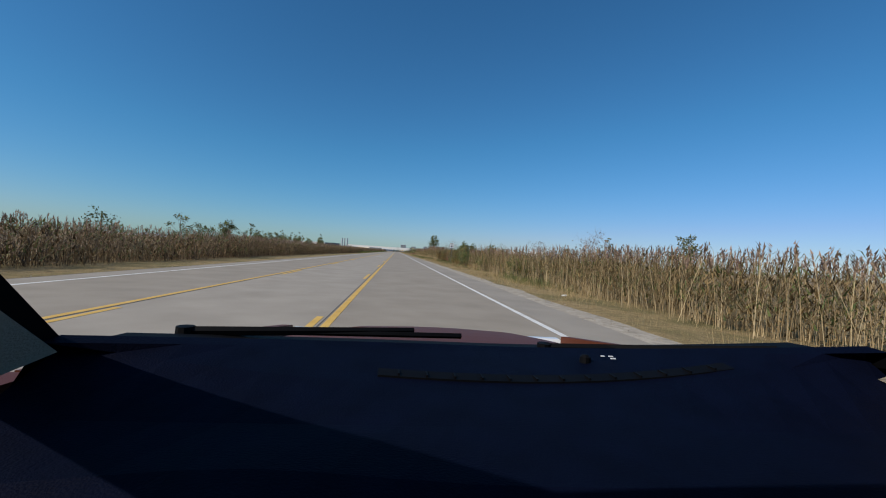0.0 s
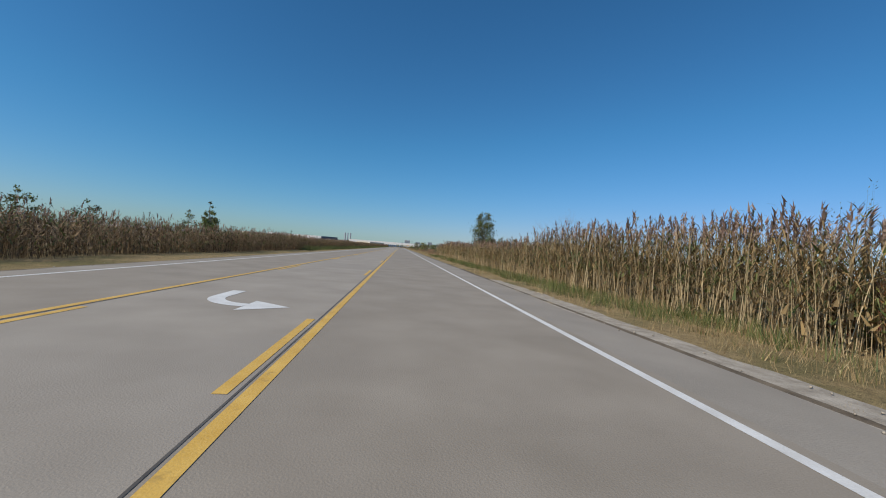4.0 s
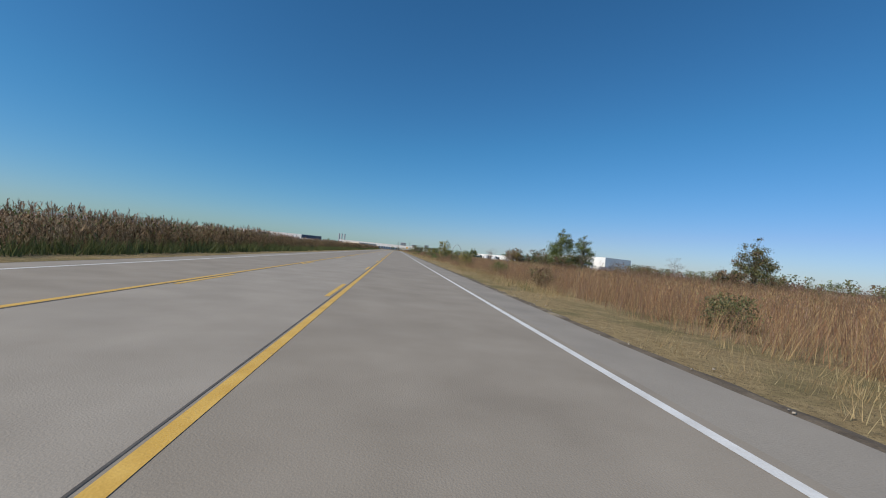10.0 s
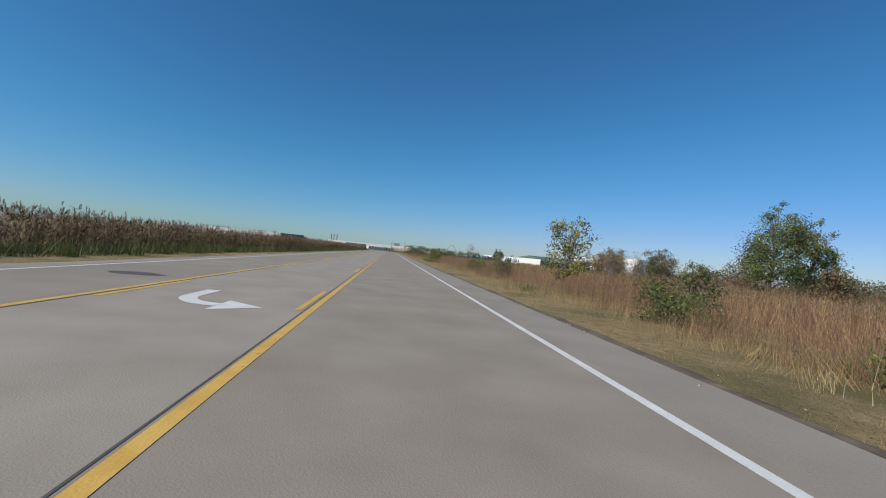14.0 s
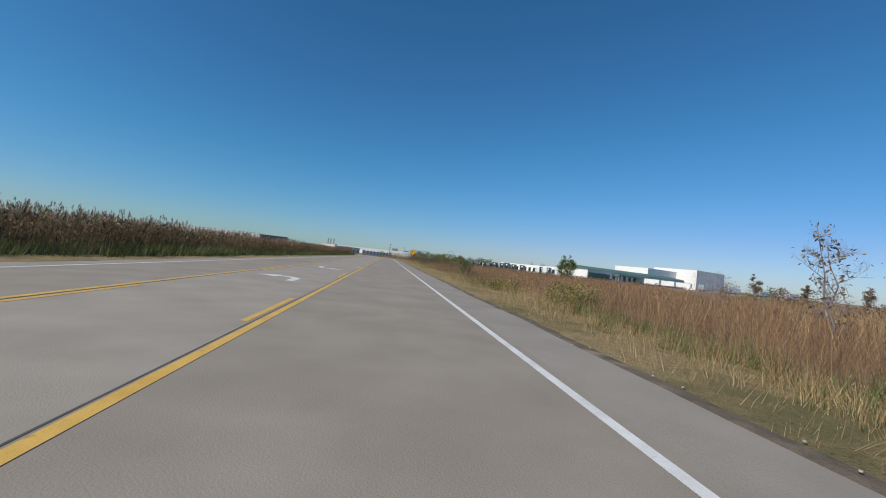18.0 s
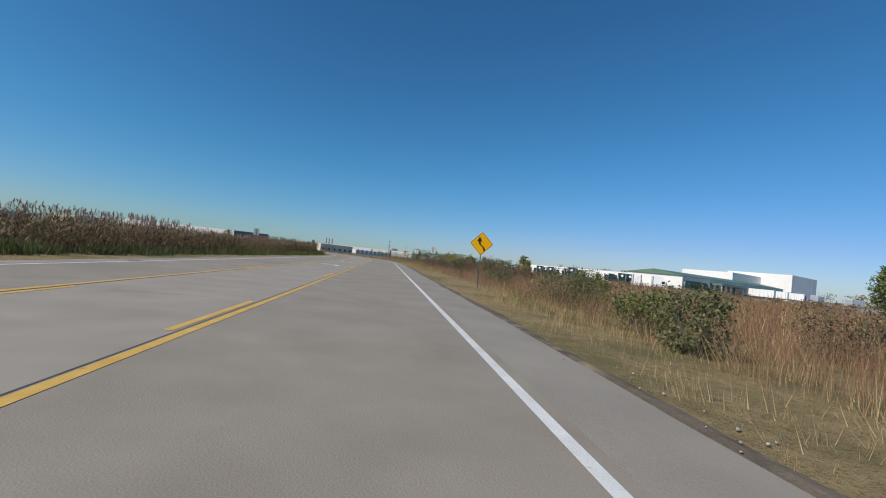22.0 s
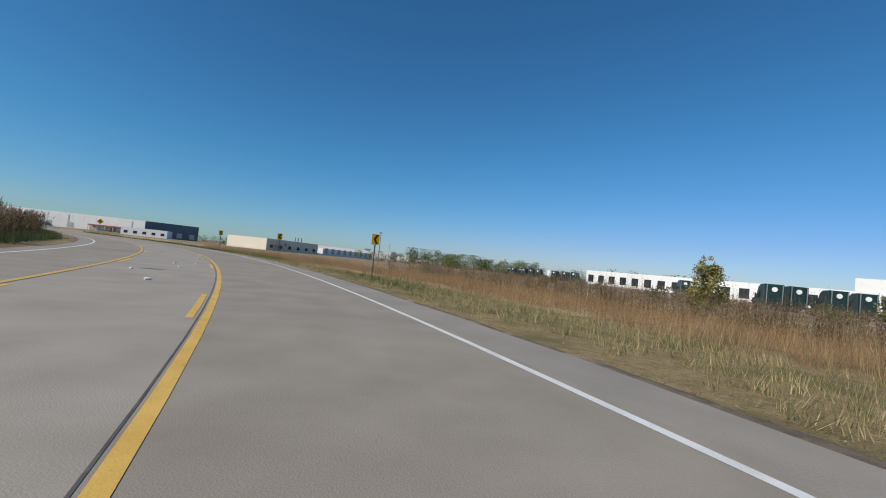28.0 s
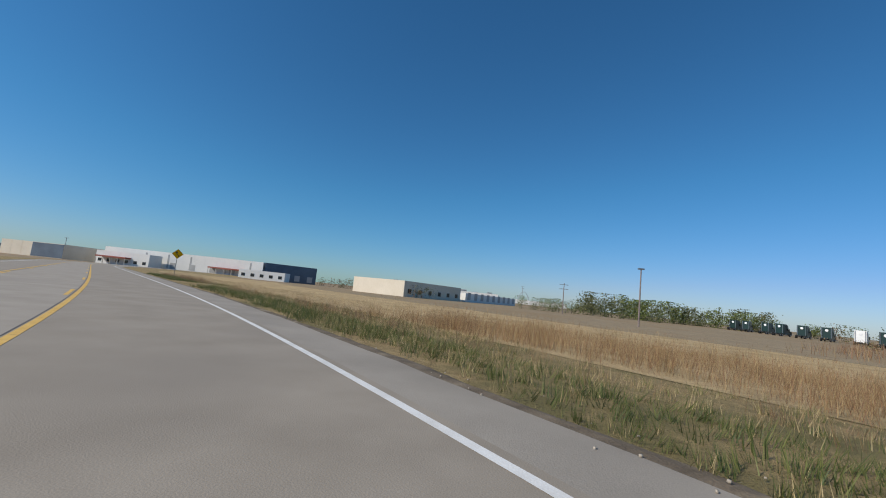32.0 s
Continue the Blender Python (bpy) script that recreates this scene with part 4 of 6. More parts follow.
    part("crown", fast_mesh("crown", v, tri, mi, [M[leaf], M[leaf2 or leaf]]), None, top)
    return top


TREES = [
    (324.0, 45.0, 7.0, 6.2, "leaf_rust", "leaf_yellow", 2200, "rust-brown tree at the far side of the field"),
    (326.0, 57.0, 7.6, 6.8, "leaf_rust", "leaf_olive", 2400, "wide brown tree at the far side of the field"),
    (286.0, 47.0, 4.4, 4.4, "leaf_rust", "leaf_olive", 2000, "round rust-brown tree before the dark field tree"),
    (312.0, 62.0, 7.0, 6.5, "leaf_rust", "leaf_yellow", 2600, "broad russet tree at the back of the field"),
    (309.0, 51.5, 4.6, 6.0, "leaf_rust", "leaf_olive", 2200, "low wide rust-brown tree beside the dark field trees"),
    (322.0, 52.0, 6.6, 5.6, "leaf_olive", "leaf_rust", 2000, "dull olive tree at the back of the field"),
    (330.0, 48.0, 7.0, 6.2, "leaf_rust", "leaf_olive", 2200, "grey-brown tree at the back of the field"),
    # s, q, height, width, leaf, second leaf, leaves, label
    (133.0, 14.8, 8.5, 3.9, "leaf_olive", "leaf_green", 4800, "tall slender tree with thin olive foliage above the reeds"),
    (297.0, 51.5, 12.8, 8.4, "leaf_green", "leaf_olive", 7200, "broad dark green tree standing in the field"),
    (299.0, 59.5, 12.0, 6.4, "leaf_green", "leaf_olive", 4800, "dark green field tree beside a broader one"),
    (240.0, 60.3, 9.6, 5.4, "leaf_olive", "leaf_rust", 3400, "grey-green field tree with upright limbs"),
    (238.0, 54.5, 4.0, 4.6, "leaf_rust", "leaf_olive", 1900, "low russet tree beside the grey-green one"),
    (246.0, 70.0, 4.4, 4.0, "leaf_olive", "leaf_rust", 1500, "low olive tree far in the field"),
    (211.0, 52.5, 9.2, 4.8, "leaf_olive", "leaf_green", 2600, "round olive tree in the field"),
    (210.0, 58.5, 8.0, 3.4, "leaf_olive", "leaf_rust", 1300, "small thin tree in the field"),
    (418.0, 48.5, 6.8, 4.6, "leaf_green", "leaf_olive", 3200, "compact dark green tree in the field"),
    (275.5, 14.2, 5.1, 3.0, "leaf_yellow", "leaf_olive", 1700, "thin yellowing young tree near the verge"),
    (125.0, -20.0, 5.6, 2.7, "leaf_green", "leaf_olive", 2600, "narrow young poplar rising from the reeds"),
    (179.5, -24.6, 4.1, 1.7, "leaf_olive", "leaf_green", 900, "young tree beyond the reeds"),
    (458.5, 29.0, 4.8, 3.0, "leaf_yellow", "leaf_olive", 1700, "yellowing bushy tree by the truck lot"),
    (504.4, 41.4, 5.4, 3.4, "leaf_yellow", "leaf_olive", 1900, "yellow-green young tree in the grass"),
    (580.0, -12.5, 5.8, 3.2, "leaf_green", "leaf_olive", 1600, "green tree at the end of the reeds"),
    (592.0, -14.0, 4.2, 2.2, "leaf_olive", "leaf_green", 1000, "slim olive tree past the bend"),
    (495.0, 46.0, 4.2, 3.2, "leaf_olive", "leaf_green", 1500, "olive tree in front of the trucks"),
    (24.5, 16.0, 3.4, 1.6, "leaf_rust", "leaf_olive", 380, "thin sapling above the reeds"),
    (28.3, 15.0, 2.9, 1.2, "leaf_olive", "leaf_rust", 350, "thin olive sapling among the reeds"),
    (73.0, 14.5, 3.7, 1.8, "leaf_olive", "leaf_green", 900, "sapling above the weeds"),
    (125.0, 17.5, 4.2, 1.8, "leaf_green", "leaf_olive", 900, "sapling among reed plumes"),
    (269.2, 45.1, 6.4, 2.9, "leaf_olive", "leaf_rust", 900, "thin airy tree at the field's middle"),
    (178.0, 42.0, 3.6, 2.6, "leaf_green", "leaf_olive", 1200, "green bush-like tree in the field"),
]
for k, (s, q, h, w, la, lb, n, lab) in enumerate(TREES):
    x, y, _ = on_road(s, q)
    slim = w < 0.5 * h
    airy = h > 8 and q < 20 or "thin" in lab
    leafy("tree", lab, float(x), float(y), h, w, la, lb, int(n * (1.7 if slim or airy else 2.2)), 0.078 if airy else 0.09 if slim else 0.12, 300 + k, "airy" if airy else "slim" if slim else "round", clumps=int(20 + (6 if airy else 3) * h))
for k, (s, q, h, w) in enumerate(((111.0, 16.5, 5.2, 5.2), (352.0, 30.5, 3.4, 2.6), (356.0, 36.0, 3.2, 2.2), (300.0, 31.0, 4.6, 3.4), (306.0, 38.0, 5.0, 3.6), (258.0, 60.0, 5.5, 3.0), (389.0, 73.0, 6.0, 1.8), (385.5, 80.0, 5.0, 1.5), (381.0, 87.0, 5.6, 1.8), (376.0, 95.0, 5.4, 1.6), (346.0, 42.0, 5.6, 1.5), (341.0, 53.0, 7.6, 1.8), (337.5, 47.5, 7.2, 1.7), (333.5, 20.0, 5.0, 1.9), (335.5, 46.0, 6.4, 1.5), (350.0, 55.0, 5.6, 1.5), (34.5, 20.0, 4.4, 3.4), (56.6, 23.0, 4.8, 3.2))):
    x, y, _ = on_road(s, q)
    tree("bare_tree", "leafless grey tree with a haze of fine twigs", float(x), float(y), h, w, "leaf_rust", None, 0 if k < 2 else 3000 if 6 <= k < 10 else 250, 0.08, 0.12, 360 + k, bare=True, stems=2)
for k, (s, q, h) in enumerate(((70.0, -17, 3.4), (73.6, -17, 3.9), (79, -17, 3.8), (85, -17, 3.7), (94, -17, 3.2), (118, -19, 3.6), (25.2, -14, 3.3), (33.8, -14, 3.8), (40, -15, 3.4), (51, -17, 3.6), (61, -16, 3.2), (150.5, -27, 3.2), (44, -14.5, 3.5), (47, -16, 3.8), (55, -15, 3.3), (58, -17, 3.9), (65, -16.5, 3.5), (76.5, -18, 3.6), (82, -17, 3.3), (89, -17.5, 3.6), (98, -18, 3.1), (37, -14, 3.2), (104, -18.5, 3.0))):
    x, y, _ = on_road(s, q)
    leafy("sapling", "leafy green sapling growing out of the reeds", float(x), float(y), h + (0.5 if s > 43 else 0.05), 2.1, "leaf_olive", "leaf_green", 1500 if s > 43 else 800, 0.07, 400 + k, "airy", "sapling", "saplings in the reeds", 18)

# shrubs and tall weeds
SHRUBS = [
    (25.4, 10.8, 1.6, 2.0, "leaf_green"), (361.5, 10.6, 0.6, 2.6, "leaf_olive"), (358.0, 11.2, 0.7, 2.4, "leaf_olive"), (398.5, 10.9, 1.2, 2.2, "leaf_green"),
    (174.2, 12.0, 1.5, 2.2, "leaf_olive"), (227.0, 11.0, 2.0, 1.8, "leaf_yellow"), (241.6, 11.9, 1.5, 1.7, "leaf_green"), (263.2, 13.0, 2.1, 1.6, "leaf_olive"),
    (262.0, 11.0, 1.2, 2.4, "leaf_green"), (255.5, 10.3, 1.0, 1.8, "leaf_green"), (364.8, 12.0, 2.0, 1.6, "leaf_olive"), (372.0, 13.5, 1.5, 2.2, "leaf_green"), (324.8, 11.0, 1.6, 1.6, "leaf_olive"),
    (404.8, 11.3, 1.6, 2.6, "leaf_olive"), (407.5, 14.0, 1.9, 2.4, "leaf_green"), (396.0, 10.2, 1.4, 1.8, "leaf_olive"), (417.0, 12.2, 1.5, 2.6, "leaf_olive"), (422.0, 13.5, 1.9, 2.6, "leaf_rust"),
    (441.5, 13.0, 2.7, 3.0, "leaf_yellow"), (436.0, 12.5, 2.1, 2.4, "leaf_olive"), (443.8, 18.0, 3.2, 2.8, "leaf_rust"), (451.6, 14.0, 2.6, 2.8, "leaf_yellow"), (437.2, 16.5, 2.6, 1.8, "leaf_rust"),
    (459.0, 13.5, 2.4, 2.8, "leaf_rust"), (448.0, 12.2, 1.8, 2.2, "leaf_olive"), (470.8, 18.0, 3.3, 2.4, "leaf_plum"), (478.6, 19.5, 2.7, 2.4, "leaf_yellow"), (477.0, 20.3, 3.9, 3.0, "leaf_plum"), (470.5, 14.5, 1.9, 2.6, "leaf_rust"),
    (467.0, 16.5, 2.3, 2.4, "leaf_rust"), (484.0, 20.0, 1.9, 2.4, "leaf_rust"), (13.5, 13.0, 2.9, 1.2, "leaf_olive"), (36.0, 10.8, 1.9, 1.8, "leaf_green"), (47.5, 10.8, 2.0, 1.9, "leaf_green"), (56.6, 12.6, 3.0, 1.2, "leaf_olive"),
    (58.8, 12.8, 3.2, 1.2, "leaf_yellow"), (55.0, 12.6, 3.1, 1.0, "leaf_olive"), (63.5, 12.4, 2.4, 1.6, "leaf_rust"), (67.0, 12.0, 2.2, 1.8, "leaf_plum"), (290.0, 11.5, 1.4, 2.4, "leaf_green"), (282.0, 11.8, 1.7, 2.2, "leaf_olive"),
    (316.0, 10.7, 1.45, 1.7, "leaf_green"), (336.0, 10.8, 1.0, 2.6, "leaf_yellow"), (342.5, 10.2, 0.7, 2.2, "leaf_yellow"), (385.0, 13.5, 1.4, 2.4, "leaf_olive"), (204.0, 11.6, 1.2, 1.8, "leaf_rust"), (192.0, 13.0, 1.1, 1.8, "leaf_olive"), (217.0, 12.5, 1.3, 2.0, "leaf_green"),
    (268.0, 15.0, 1.6, 2.4, "leaf_rust"), (296.0, 16.0, 1.5, 2.6, "leaf_rust"), (398.0, 16.5, 1.6, 2.8, "leaf_rust"), (413.0, 17.0, 1.8, 3.0, "leaf_rust"), (428.0, 16.0, 2.1, 3.0, "leaf_plum"), (432.0, 19.0, 2.2, 3.0, "leaf_rust"), (455.0, 17.5, 2.2, 3.2, "leaf_plum"), (462.0, 18.5, 2.4, 3.0, "leaf_plum"),
]
SH = {"leaf_olive": "olive-green", "leaf_green": "fresh green", "leaf_yellow": "yellow-green", "leaf_rust": "rust-brown", "leaf_plum": "purple-brown"}
for k, (s, q, h, w, la) in enumerate(SHRUBS):
    x, y, _ = on_road(s, q)
    leafy("shrub", SH[la] + (" low shrub" if h < 1.6 else " tall shrub") + " in the roadside grass", float(x), float(y), h, w, la, "leaf_olive", int(1500 + 1000 * h * w / 2), 0.041, 500 + k, "bush", "shrub", "roadside shrubs", 46)


# ---------------------------------------------------------------- signs
def writing(text, size, mat, parent, x, y, z, label="", turn=None, name="lettering", bold=0.002):
    """Flat lettering standing upright, facing -y."""
    cu = bpy.data.curves.new(name, "FONT")
    cu.body, cu.size, cu.align_x, cu.align_y, cu.offset, cu.extrude = text, size, "CENTER", "CENTER", bold, 0.0008
    tmp = bpy.data.objects.new(name, cu)
    me = bpy.data.meshes.new_from_object(tmp)
    bpy.data.objects.remove(tmp)
    me.materials.clear()
    me.materials.append(M[mat])
    ob = part(name, me, None, parent, label)
    ob.matrix_basis = pose(x, y, z, 90, 0, 0)
    return ob


def plate(w, h, r, t=0.004, y=0.0, z=0.0, n=5):
    """An upright plate with rounded corners, facing -y."""
    g = Geo()
    ring = []
    for cx, cz, a0 in ((w / 2 - r, h / 2 - r, 0), (-w / 2 + r, h / 2 - r, 90), (-w / 2 + r, -h / 2 + r, 180), (w / 2 - r, -h / 2 + r, 270)):
        for k in range(n):
            a = radians(a0 + 90 * k / (n - 1))
            ring.append((cx + r * math.cos(a), cz + r * math.sin(a)))
    g.loft([[(p[0], y - t / 2, p[1] + z) for p in ring], [(p[0], y + t / 2, p[1] + z) for p in ring]])
    return g, ring


def frame_strip(ring, inset0, inset1, w, h, y, z):
    """A flat border line inside a plate."""
    g = Geo()
    def sc(p, i):
        return (p[0] * (w - 2 * i) / w, y, p[1] * (h - 2 * i) / h + z)
    for k in range(len(ring)):
        a, b = ring[k], ring[(k + 1) % len(ring)]
        g.poly([sc(a, inset0), sc(b, inset0), sc(b, inset1), sc(a, inset1)])
    return g


def sign_post(top, height, y=0.03, tilt=0.0):
    g = Geo()
    sec = [(-0.03, 0.0), (-0.022, 0.0), (-0.014, 0.026), (0.014, 0.026), (0.022, 0.0), (0.03, 0.0), (0.03, 0.004), (0.024, 0.004), (0.017, 0.031), (-0.017, 0.031), (-0.024, 0.004), (-0.03, 0.004)]
    g.loft([[(a, y + b, z) for a, b in sec] for z in (-0.5, height)])
    part("post", g, M["post"], top)


def bolts(top, zs, y):
    for z in zs:
        part("bolt", Geo().disc_cyl((0, y, z), 0.008, 0.012, "y", 8), M["steel"], top)


def speed_sign(s, q, number, turn=0.0, zc=2.46):
    top = thing("speed_limit_sign", "white speed limit sign reading " + number + " on a steel post", "road sign", "", place(s, q, turn))
    sign_post(top, zc + 0.36)
    g, ring = plate(0.61, 0.76, 0.04, 0.004, 0.02, zc)
    pan = part("panel", g, [M["sign_white"]], top, "white rectangular sign panel")
    part("border", frame_strip(ring, 0.014, 0.03, 0.61, 0.76, 0.0155, zc), M["sign_black"], pan)
    writing("SPEED", 0.145, "sign_black", pan, 0, 0.015, zc + 0.245)
    writing("LIMIT", 0.145, "sign_black", pan, 0, 0.015, zc + 0.1)
    writing(number, 0.36, "sign_black", pan, 0, 0.015, zc - 0.16, bold=0.006)
    bolts(top, (zc + 0.33, zc - 0.335), 0.012)
    return top


speed_sign(62.4, 11.2, "40", 4, 2.72)
speed_sign(438.4, 9.6, "35", 2)

# small warning plate between the speed sign and the bend, and backs of signs for the other way
def blank_sign(s, q, w, h, label, turn, zc=2.4, face="sign_white", glyph=None):
    top = thing("road_sign", label, "road sign", "", place(s, q, turn))
    sign_post(top, zc + h / 2 - 0.02)
    g, ring = plate(w, h, 0.03, 0.004, 0.02, zc)
    pan = part("panel", g, [M[face]], top)
    bk = Geo().box(-w / 2 + 0.01, w / 2 - 0.01, 0.0225, 0.0245, zc - h / 2 + 0.01, zc + h / 2 - 0.01)
    part("panel_back", bk, M["sign_back"], pan, "bare aluminium back")
    if glyph:
        for k, (gx, gz, gw, gh) in enumerate(glyph):
            part("mark", Geo().box(gx - gw / 2, gx + gw / 2, 0.0145, 0.0165, zc + gz - gh / 2, zc + gz + gh / 2), M["sign_black"], pan)
    bolts(top, (zc + h * 0.35, zc - h * 0.35), 0.012)
    return top


blank_sign(456.5, 9.1, 0.61, 0.61, "small white regulatory sign with dark marks on a post", 0, 2.35, glyph=[(0, 0.12, 0.34, 0.07), (0, -0.02, 0.1, 0.2), (0, -0.18, 0.34, 0.05)])
blank_sign(438.0, -11.0, 0.61, 0.76, "bare metal back of a sign for oncoming traffic", 180, 2.45)
blank_sign(480.0, -9.4, 0.61, 0.76, "bare metal back of a sign inside the bend", 200, 2.45)


def diamond(s, q, turn, size=0.914, zc=2.45):
    top = thing("curve_warning_sign", "yellow diamond sign with a black winding arrow on a steel post", "road sign", "", place(s, q, turn))
    sign_post(top, zc + 0.4)
    g, ring = plate(size, size, 0.06, 0.004, 0.0, 0.0)
    rot = Matrix.Rotation(radians(45), 4, "Y")
    g.v = [tuple(rot @ Vector(p) + Vector((0, 0.02, zc))) for p in g.v]
    pan = part("panel", g, M["sign_yellow"], top, "yellow retroreflective panel")
    fb = frame_strip(ring, 0.014, 0.032, size, size, -0.0045, 0)
    fb.v = [tuple(rot @ Vector(p) + Vector((0, 0.02, zc))) for p in fb.v]
    part("border", fb, M["sign_black"], pan)
    a = Geo()
    pts = []
    for k in range(13):
        u = k / 12
        z = -0.38 + 0.52 * u
        x = 0.16 - 0.28 * (0.5 - 0.5 * math.cos(math.pi * min(1, max(0, (u - 0.18) / 0.62))))
        pts.append((x, z))
    for k in range(12):
        w = 0.05
        a.poly([(pts[k][0] - w, 0.0145, zc + pts[k][1]), (pts[k][0] + w, 0.0145, zc + pts[k][1]), (pts[k + 1][0] + w, 0.0145, zc + pts[k + 1][1]), (pts[k + 1][0] - w, 0.0145, zc + pts[k + 1][1])])
    hx, hz = pts[-1]
    a.poly([(hx - 0.15, 0.0145, zc + hz - 0.03), (hx + 0.15, 0.0145, zc + hz - 0.03), (hx - 0.02, 0.0145, zc + hz + 0.24)])
    part("arrow", a, M["sign_black"], pan)
    bk = Geo().poly([tuple(rot @ Vector((sx * size * 0.48, 0, sz * size * 0.48)) + Vector((0, 0.0235, zc))) for sx, sz in ((-1, -1), (1, -1), (1, 1), (-1, 1))])
    part("panel_back", bk, M["sign_back"], pan, "bare aluminium back")
    bolts(top, (zc + 0.3, zc - 0.3), 0.012)


diamond(410.3, 9.06, 0, 0.914, 2.42)
diamond(609.8, 9.95, 0, 0.914, 3.0)


def chevron(x, y, turn):
    sx = land_at(x, y)
    top = thing("chevron_sign", "yellow chevron sign with a black arrow on a steel post", "road sign", "chevrons round the bend", pose(x, y, sx, 0, 0, turn))
    zc = 2.2
    sign_post(top, zc + 0.25)
    for side, yy in ((-1, 0.018), (1, 0.072)):
        g, ring = plate(0.41, 0.545, 0.03, 0.004, yy, zc)
        pan = part("panel", g, M["sign_yellow"], top, "yellow retroreflective panel")
        a = Geo()
        w, h, t = 0.145, 0.24, 0.135
        yf = yy + side * 0.0035
        d = -1 if side < 0 else 1
        for sg in (1, -1):
            a.poly([(d * 0.13, yf, zc), (d * (0.13 - t), yf, zc), (d * (0.13 - t - w), yf, zc + sg * h), (d * (0.13 - w), yf, zc + sg * h)])
        part("chevron", a, M["sign_black"], pan)
    bolts(top, (zc + 0.22, zc - 0.22), 0.013)


# chevrons: the bend opens to the left
for x, y, dt in ((7.6, 470.3, 2), (4.9, 486.8, 16), (-0.2, 506.8, 1), (-8.2, 524.3, 2), (-17.5, 538.4, -4)):
    s, q = near_q(x, y)
    chevron(x, y, math.degrees(heading(s)) + dt)


# ---------------------------------------------------------------- buildings
def warehouse(name, label, x, y, w, d, h, turn, wall, roof, bands=(), doors=0, windows=0, canopy=None, parapet=0.4, pitched=0.0, base=LOW, door_mat="roof_grey"):
    """A long hall: front along local x, facing -y, with its front left corner at the origin."""
    top = thing(name, label, "building", "", pose(x, y, base, 0, 0, turn))
    t = 0.3
    g = Geo()
    g.box(0, w, 0, t, 0, h)
    g.box(0, w, d - t, d, 0, h)
    g.box(0, t, t + 0.003, d - t - 0.003, 0, h)
    g.box(w - t, w, t + 0.003, d - t - 0.003, 0, h)
    part("wall", g, M[wall], top)
    r = Geo()
    if pitched:
        r.poly([(-0.6, -0.6, h + 0.005), (w + 0.6, -0.6, h + 0.005), (w + 0.6, d / 2, h + pitched), (-0.6, d / 2, h + pitched)])
        r.poly([(-0.6, d / 2, h + pitched), (w + 0.6, d / 2, h + pitched), (w + 0.6, d + 0.6, h + 0.005), (-0.6, d + 0.6, h + 0.005)])
        r.poly([(-0.6, -0.6, h + 0.005), (-0.6, d / 2, h + pitched), (-0.6, d + 0.6, h + 0.005)])
        r.poly([(w + 0.6, -0.6, h + 0.005), (w + 0.6, d / 2, h + pitched), (w + 0.6, d + 0.6, h + 0.005)])
    else:
        r.box(t, w - t, t, d - t, h - parapet - 0.2, h - parapet)
    part("roof", r, M[roof], top)
    # panel joints of the cladding
    for k in range(1, int(w / 6)):
        part("joint_strip", Geo().box(k * 6 - 0.06, k * 6 + 0.06, -0.03, -0.003, 0.1, h - 0.05), M[wall], top)
    for b in bands:
        part("band", Geo().box(b[0], b[1], -0.09, -0.004, b[2], b[3]), M[b[4]], top)
    for k in range(doors):
        cx = w * (k + 0.5) / doors
        part("dock_door", Geo().box(cx - 1.4, cx + 1.4, -0.07, -0.003, 0.9, 3.9), M[door_mat], top)
    for k in range(windows):
        cx = w * (k + 0.5) / windows
        wd = part("window", Geo().box(cx - 0.9, cx + 0.9, -0.05, -0.003, 1.2, 2.7), M["glass"], top)
        part("window_frame", Geo().box(cx - 1.0, cx + 1.0, -0.06, -0.052, 2.7, 2.8), M["wall_white"], wd)
    if canopy:
        c0, c1, ch, cm = canopy
        cg = Geo().box(c0, c1, -4.0, -0.1, ch, ch + 0.7)
        cn = part("canopy", cg, M[cm], top)
        for k in range(5):
            px = c0 + 0.3 + (c1 - c0 - 0.6) * k / 4
            part("canopy_post", Geo().box(px - 0.12, px + 0.12, -3.9, -3.66, 0, ch - 0.003), M["concrete"], cn)
    return top


# beyond the field, ahead of the bend
warehouse("office_warehouse", "beige low warehouse with small dark windows", -41.5, 678.0, 35, 24, 5.3, 56.7, "wall_beige", "roof_grey", windows=6, doors=0)
warehouse("long_warehouse", "long low white warehouse in the distance", -20.0, 712.0, 57, 22, 3.6, 60.5, "wall_white", "roof_grey", doors=9)
# white hall with red canopies and a slate-blue wing
warehouse("distribution_hall", "very long white distribution hall with joints", -212.0, 756.0, 85, 50, 9.2, 1.5, "wall_white", "roof_grey", bands=[(22, 22.8, 1, 8, "roof_grey"), (34, 34.8, 1, 8, "roof_grey"), (46, 46.8, 1, 8, "roof_grey"), (78, 78.7, 1, 8, "roof_grey")], doors=8, canopy=(58, 75, 3.4, "roof_red"))
warehouse("blue_hall", "dark slate-blue hall beside the white one", -126.0, 758.5, 27, 30, 9.2, 30, "wall_blue", "roof_grey", doors=4)
warehouse("gatehouse", "low white office with a flat roof", -131.0, 742.0, 22, 10, 4.4, 8, "wall_white", "roof_grey", windows=5)
warehouse("entrance_block", "white office front with a red canopy", -206.0, 744.5, 27, 9.5, 6.6, 1.5, "wall_white", "roof_grey", windows=6, canopy=(3, 18, 3.4, "roof_red"))
warehouse("far_hall", "beige and dark grey hall far along the road", -260.0, 748.0, 36, 34, 7.4, -4, "wall_beige", "roof_grey", bands=[(18, 36, 0.2, 7.2, "wall_blue")])
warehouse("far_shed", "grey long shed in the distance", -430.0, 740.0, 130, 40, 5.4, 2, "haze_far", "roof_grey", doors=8)
